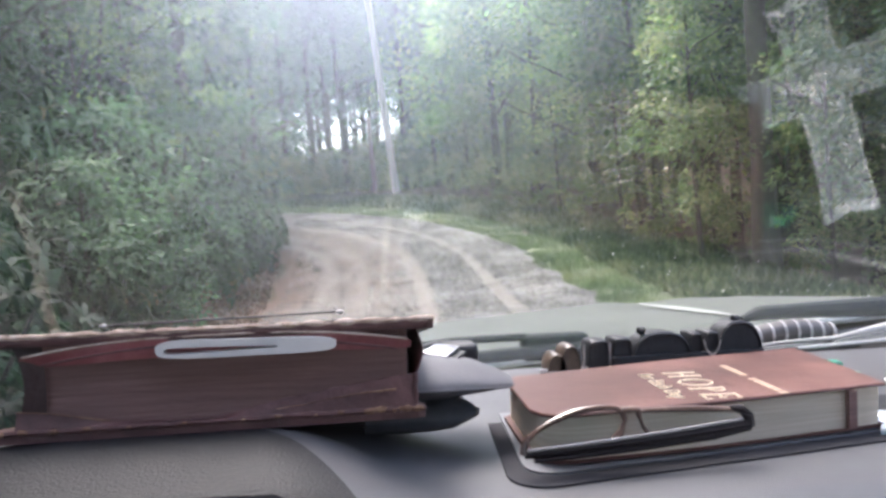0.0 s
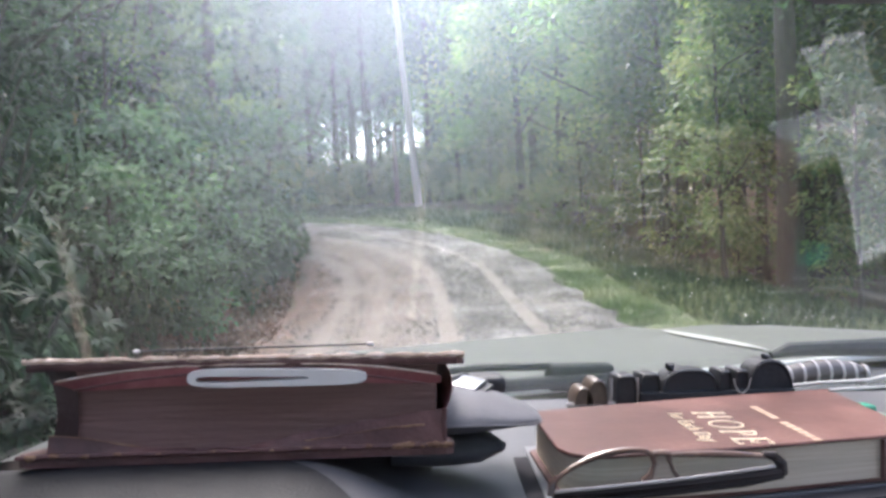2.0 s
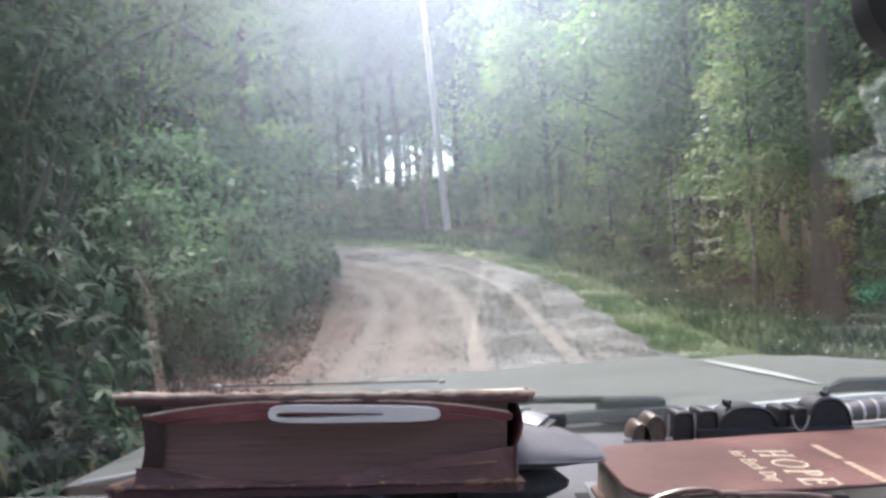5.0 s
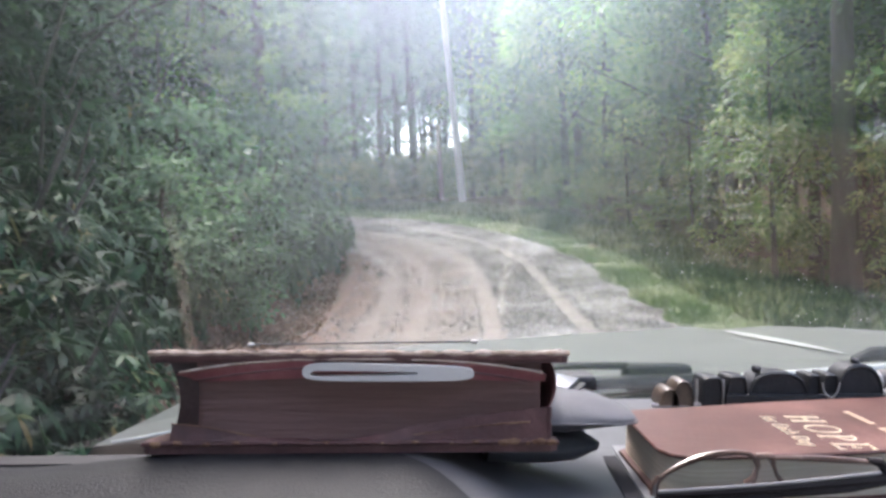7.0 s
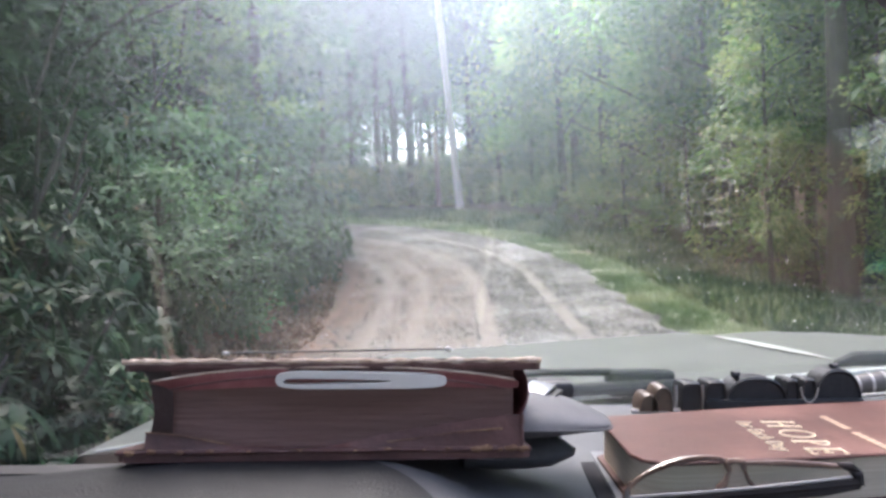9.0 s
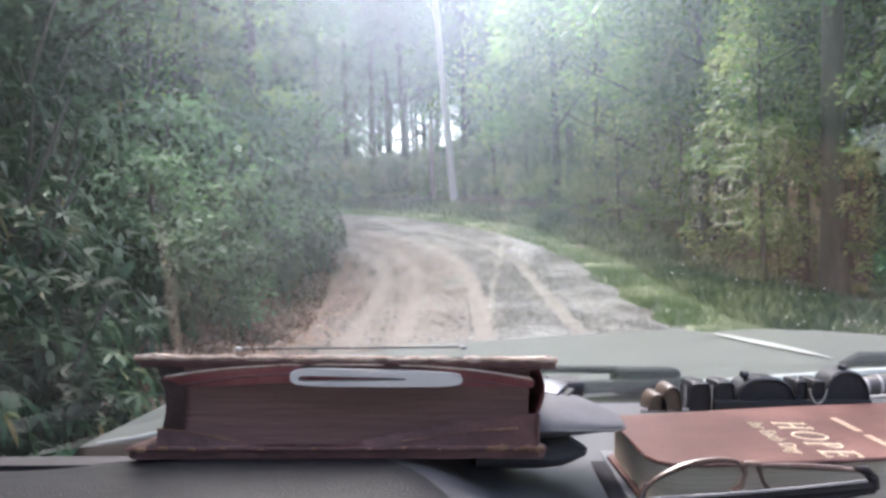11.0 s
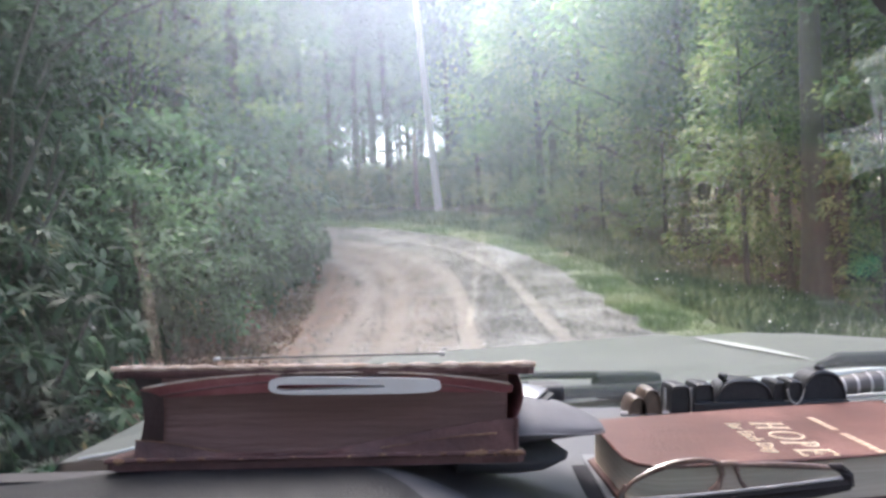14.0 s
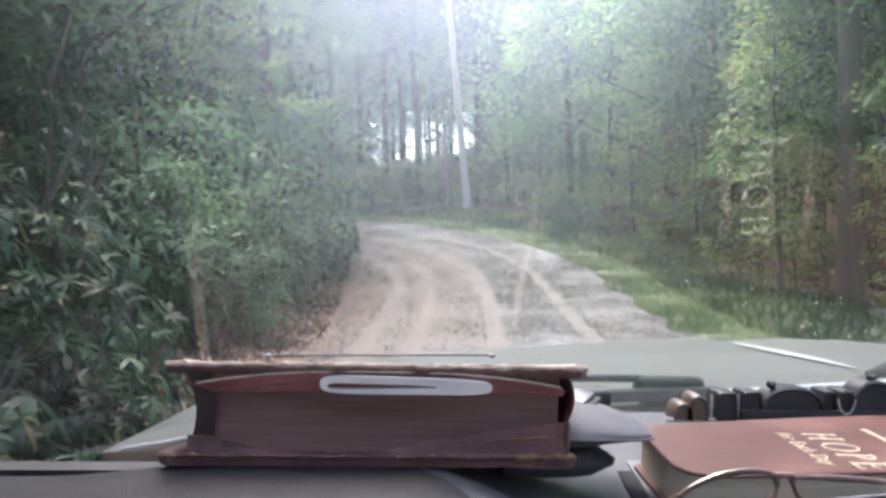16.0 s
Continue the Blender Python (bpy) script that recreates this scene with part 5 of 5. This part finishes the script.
spec_part("hinge", [(0.3030, 0.4170, 0.0345), (0.3100, 0.4165, 0.0335), (0.3145, 0.4160, 0.0290), (0.3145, 0.4155, 0.0225)], [0.0016, 0.0032, 0.0036, 0.0038], DARK_FRAME, specs)
spec_part("temple", [(0.3145, 0.4150, 0.0225), (0.29, 0.4135, 0.0186), (0.24, 0.4125, 0.0152), (0.20, 0.4135, 0.0126), (0.178, 0.4145, 0.0116)], [0.0028, 0.0025, 0.0022, 0.0019, 0.0017], DARK_FRAME, specs)

# ---- grey pouch with a clip ----
pouch = thing("vinyl_pouch", "grey padded vinyl pouch with a small metal clip", "pouch", (0.14, 0.53, 0.003), m=CAR)


PILLOW = ((0.088, 0.507, 0.0455, 0.050), (0.112, 0.507, 0.0480, 0.055), (0.134, 0.505, 0.0482, 0.053), (0.152, 0.500, 0.0468, 0.043), (0.166, 0.494, 0.0452, 0.030), (0.175, 0.489, 0.0442, 0.019), (0.1805, 0.486, 0.0436, 0.010), (0.183, 0.485, 0.0434, 0.002))
pouch_shell = part("body", tube([p[:3] for p in PILLOW], [p[3] for p in PILLOW], 22, flat=0.24), GREY_VINYL, pouch)
part("seam", tube([(x, y - r * 1.01, z) for x, y, z, r in PILLOW], 0.0009, 6), GREY_VINYL, pouch_shell)
part("underside", tube([(x - 0.006, y + 0.002, 0.0225) for x, y, z, r in PILLOW[:5]], [r * 0.56 for x, y, z, r in PILLOW[:4]] + [0.006], 16, flat=0.42), GREY_VINYL, pouch, "padded underside in shade")
for nm, material, size, drop in (("clip", CHROME, 0.0098, 0.0), ("clip_back", BLACK, 0.0112, 0.0034)):
    cl = box(-size, size, -size * 1.15, size * 1.15, -0.0010, 0.0012, 0.0009)
    cl.transform(Matrix.Translation((0.1395 + drop * 0.7, 0.521 - drop * 0.6, 0.0622 - drop)) @ pose(0, 0, 0, 9, 6, -33))
    part(nm, cl, material, pouch, "bright metal clip" if nm == "clip" else "")
part("knob", box(0.140, 0.170, 0.536, 0.562, 0.050, 0.0635, 0.005, 3), BLACK, pouch, "black rubber block")
part("strap", tube([(0.112, 0.50, 0.060), (0.122, 0.525, 0.064), (0.138, 0.545, 0.064), (0.15, 0.56, 0.060)], 0.0030, 8, flat=0.6), BLACK, pouch, "black loop")

# ---- hair clips in a row ----
row = thing("hair_clip", "dark translucent banded hair clip lying behind the book", "hair clip", (0.37, 0.62, 0.01), m=CAR)


def slab(x0, x1, top, power, y0=0.600, y1=0.624, lean=0.0):
    """An arched plastic shell standing on its flat foot; a high power makes its shoulders square."""
    n = 18
    prof = []
    for k in range(n + 1):
        a = math.pi * (1 - k / n)
        c, sn = math.cos(a), math.sin(a)
        prof.append(((x0 + x1) / 2 + (x1 - x0) / 2 * math.copysign(abs(c) ** (2 / power), c) + lean * sn, 0.026 + (top - 0.026) * sn ** (2 / power)))
    b = bmesh.new()
    rings = [[b.verts.new(((x0 + x1) / 2 + (x - (x0 + x1) / 2) * k, y, 0.022 + (z - 0.022) * k2)) for x, z in prof] for y, k, k2 in ((y0 + 0.002, 0.90, 0.90), (y0, 0.96, 0.955), (y0 + 0.0015, 1, 1), ((y0 + y1) / 2, 1.0, 1.01), (y1 - 0.0015, 1, 1), (y1, 0.94, 0.94))]
    for r0, r1 in zip(rings, rings[1:]):
        for k in range(n):
            b.faces.new((r0[k], r0[k + 1], r1[k + 1], r1[k]))
    b.faces.new(rings[0])
    b.faces.new(rings[-1][::-1])
    return b


part("end_shell", slab(0.241, 0.257, 0.041, 2.2), CLIP_BROWN, row, "brown translucent end")
part("end_shell", slab(0.252, 0.270, 0.0475, 2.4), CLIP_BROWN, row, "brown translucent end")
for x0, x1, top in ((0.277, 0.2945, 0.0505), (0.2985, 0.3155, 0.0515), (0.3685, 0.3790, 0.0525), (0.3825, 0.3945, 0.0530)):
    part("band", slab(x0, x1, top, 6.0), CLIP_DARK, row)
part("bar", box(0.297, 0.436, 0.598, 0.604, 0.022, 0.036, 0.002), CLIP_DARK, row)
for x0, x1, top, power, x, z in ((0.3155, 0.3700, 0.0545, 2.7, 0.3265, 0.0555), (0.3930, 0.4360, 0.0610, 2.5, 0.4140, 0.0620)):
    claw = part("claw", slab(x0, x1, top, power), CLIP_DARK, row)
    part("knob", blob((x, 0.608, z), (0.0038, 0.004, 0.0032), blob((x - 0.002, 0.608, z + 0.0012), (0.002, 0.003, 0.0028), blob((x + 0.0022, 0.608, z + 0.0010), (0.002, 0.003, 0.0026)))), CLIP_DARK, claw)
part("link", tube([(0.3792 + 0.0153 * k, 0.5975, 0.046 - 0.0125 * math.sin(math.pi * k) ** 0.6) for k in span(0, 1, 14)], 0.0008, 6), CLIP_PALE, row, "pale plastic link")
for x in (0.2735, 0.2965):
    part("link", tube([(x, 0.606, 0.026), (x, 0.604, 0.036), (x + 0.0006, 0.606, 0.0475)], 0.0014, 6), CLIP_PALE, row, "pale plastic link")
part("rail", tube([(0.235, 0.604, 0.026), (0.262, 0.604, 0.026), (0.29, 0.605, 0.026)], 0.0022, 6), CLIP_PALE, row, "pale rail below the clip")
tail = thing("striped_clip", "black hair clip with pale crosswise stripes", "hair clip", (0.48, 0.62, 0.012), m=CAR)
part("shell", tube([(0.433 + 0.082 * k, 0.616, 0.0425 + 0.004 * math.sin(k * 3)) for k in span(0, 1, 12)], [0.009 + 0.002 * math.sin(math.pi * k) - 0.004 * smooth_step(0.85, 1, k) for k in span(0, 1, 12)], 12), CLIP_SMOKE, tail)
for k in span(0.06, 0.94, 6):
    part("stripe", tube([(0.433 + 0.082 * k - 0.0013, 0.616, 0.0425 + 0.004 * math.sin(k * 3)), (0.433 + 0.082 * k + 0.0013, 0.616, 0.0425 + 0.004 * math.sin(k * 3))], 0.0094 + 0.002 * math.sin(math.pi * k), 12), CLIP_PALE, tail)

# ---- cable, green cap, pewter cross ----
cord = thing("charging_cable", "white charging cable lying across the dashboard", "cable", (0.56, 0.58, 0.01), m=CAR)
part("cord", tube([(0.42, 0.606, 0.036), (0.455, 0.60, 0.040), (0.50, 0.592, 0.043), (0.56, 0.60, 0.050), (0.66, 0.62, 0.05), (0.8, 0.60, 0.02)], [0.0016, 0.0016, 0.0018, 0.0042, 0.0046, 0.0046], 8), CABLE, cord)
part("cord", tube([(0.46, 0.588, 0.036), (0.51, 0.585, 0.0385), (0.57, 0.59, 0.040), (0.68, 0.60, 0.03)], 0.0016, 8), CABLE, cord)
cap = thing("plastic_cap", "small green plastic bottle cap beside the book", "bottle cap", (0.485, 0.572, 0.006), m=CAR)
part("disc", box(0.466, 0.502, 0.560, 0.584, 0.006, 0.0185, 0.004, 3), GREEN, cap)
part("spout", box(0.470, 0.487, 0.564, 0.578, 0.018, 0.0275, 0.003, 3), GREEN, cap)

cross = thing("cross", "flared pewter cross lying flat on the dashboard", "cross", (0.5, 0.45, 0.006), m=CAR)

CA, CB = Vector((0.505, 0.439)), radians(-24.5)


def cross_outline(k):
    """A cross with flared, notched ends; its foot points to the windshield."""
    half = [(0.0, 0.142), (0.012, 0.147), (0.028, 0.150), (0.0235, 0.10), (0.022, 0.05), (0.023, 0.024), (0.048, 0.023), (0.074, 0.029), (0.070, 0.012), (0.077, 0.0), (0.070, -0.012), (0.074, -0.029), (0.048, -0.023), (0.023, -0.024), (0.0215, -0.05), (0.027, -0.082), (0.012, -0.079), (0.0, -0.086)]
    full = half + [(-x, y) for x, y in half[-2:0:-1]]
    c, s = math.cos(CB), math.sin(CB)
    return [(CA.x + (x * c - y * s) * k, CA.y + (x * s + y * c) * k) for x, y in full][::-1]


plate = part("plate", prism(cross_outline(1.0), 0.0019, 0.0042), PEWTER_DULL, cross)
outer, inn = cross_outline(1.0), cross_outline(0.90)
part("border", ring(outer, inn, 0.0042, 0.0058), PEWTER, plate, "raised border")
c, s = math.cos(CB), math.sin(CB)
place = lambda x, y, z: (CA.x + x * c - y * s, CA.y + x * s + y * c, z)
part("dove", blob(place(0.0, 0.0, 0.006), (0.010, 0.024, 0.0035), blob(place(0.020, -0.004, 0.0054), (0.022, 0.008, 0.003), blob(place(-0.020, -0.004, 0.0054), (0.022, 0.008, 0.003)))), PEWTER, plate, "raised relief in the middle")
part("loop", tube([place(0.013 * math.cos(k / 16 * math.tau), 0.032 + 0.013 * math.sin(k / 16 * math.tau), 0.0055) for k in range(17)], 0.0025, 6), PEWTER, plate)


# ---- marks on the windshield ----
smear = thing("glass_specks", "small dried pale specks on the windshield glass", "specks", (0.1, 0.5, 0.1), m=CAR)
sa = radians(29.3)


def on_glass(x, s, out=0.002):
    return glass_at(x, s) - Vector((0, math.sin(sa), math.cos(sa))) * out


rnd = random.Random(21)
for x, s, r in ((-0.155, 0.19, 0.0016), (0.055, 0.16, 0.0014), (-0.03, 0.31, 0.001), (0.02, 0.235, 0.0009), (0.19, 0.44, 0.0012), (0.235, 0.36, 0.001), (0.31, 0.27, 0.0012), (-0.09, 0.40, 0.001), (0.39, 0.33, 0.0012), (0.075, 0.47, 0.0008)):
    b = bmesh.new()
    b.faces.new([b.verts.new(on_glass(x + r * rnd.uniform(0.7, 1.3) * math.cos(k * 0.785), s + r * 0.8 * rnd.uniform(0.7, 1.3) * math.sin(k * 0.785))) for k in range(8)])
    speck = part("speck", b, SPECK, smear)
    if speck.data.polygons[0].normal.z > 0:
        speck.data.flip_normals()
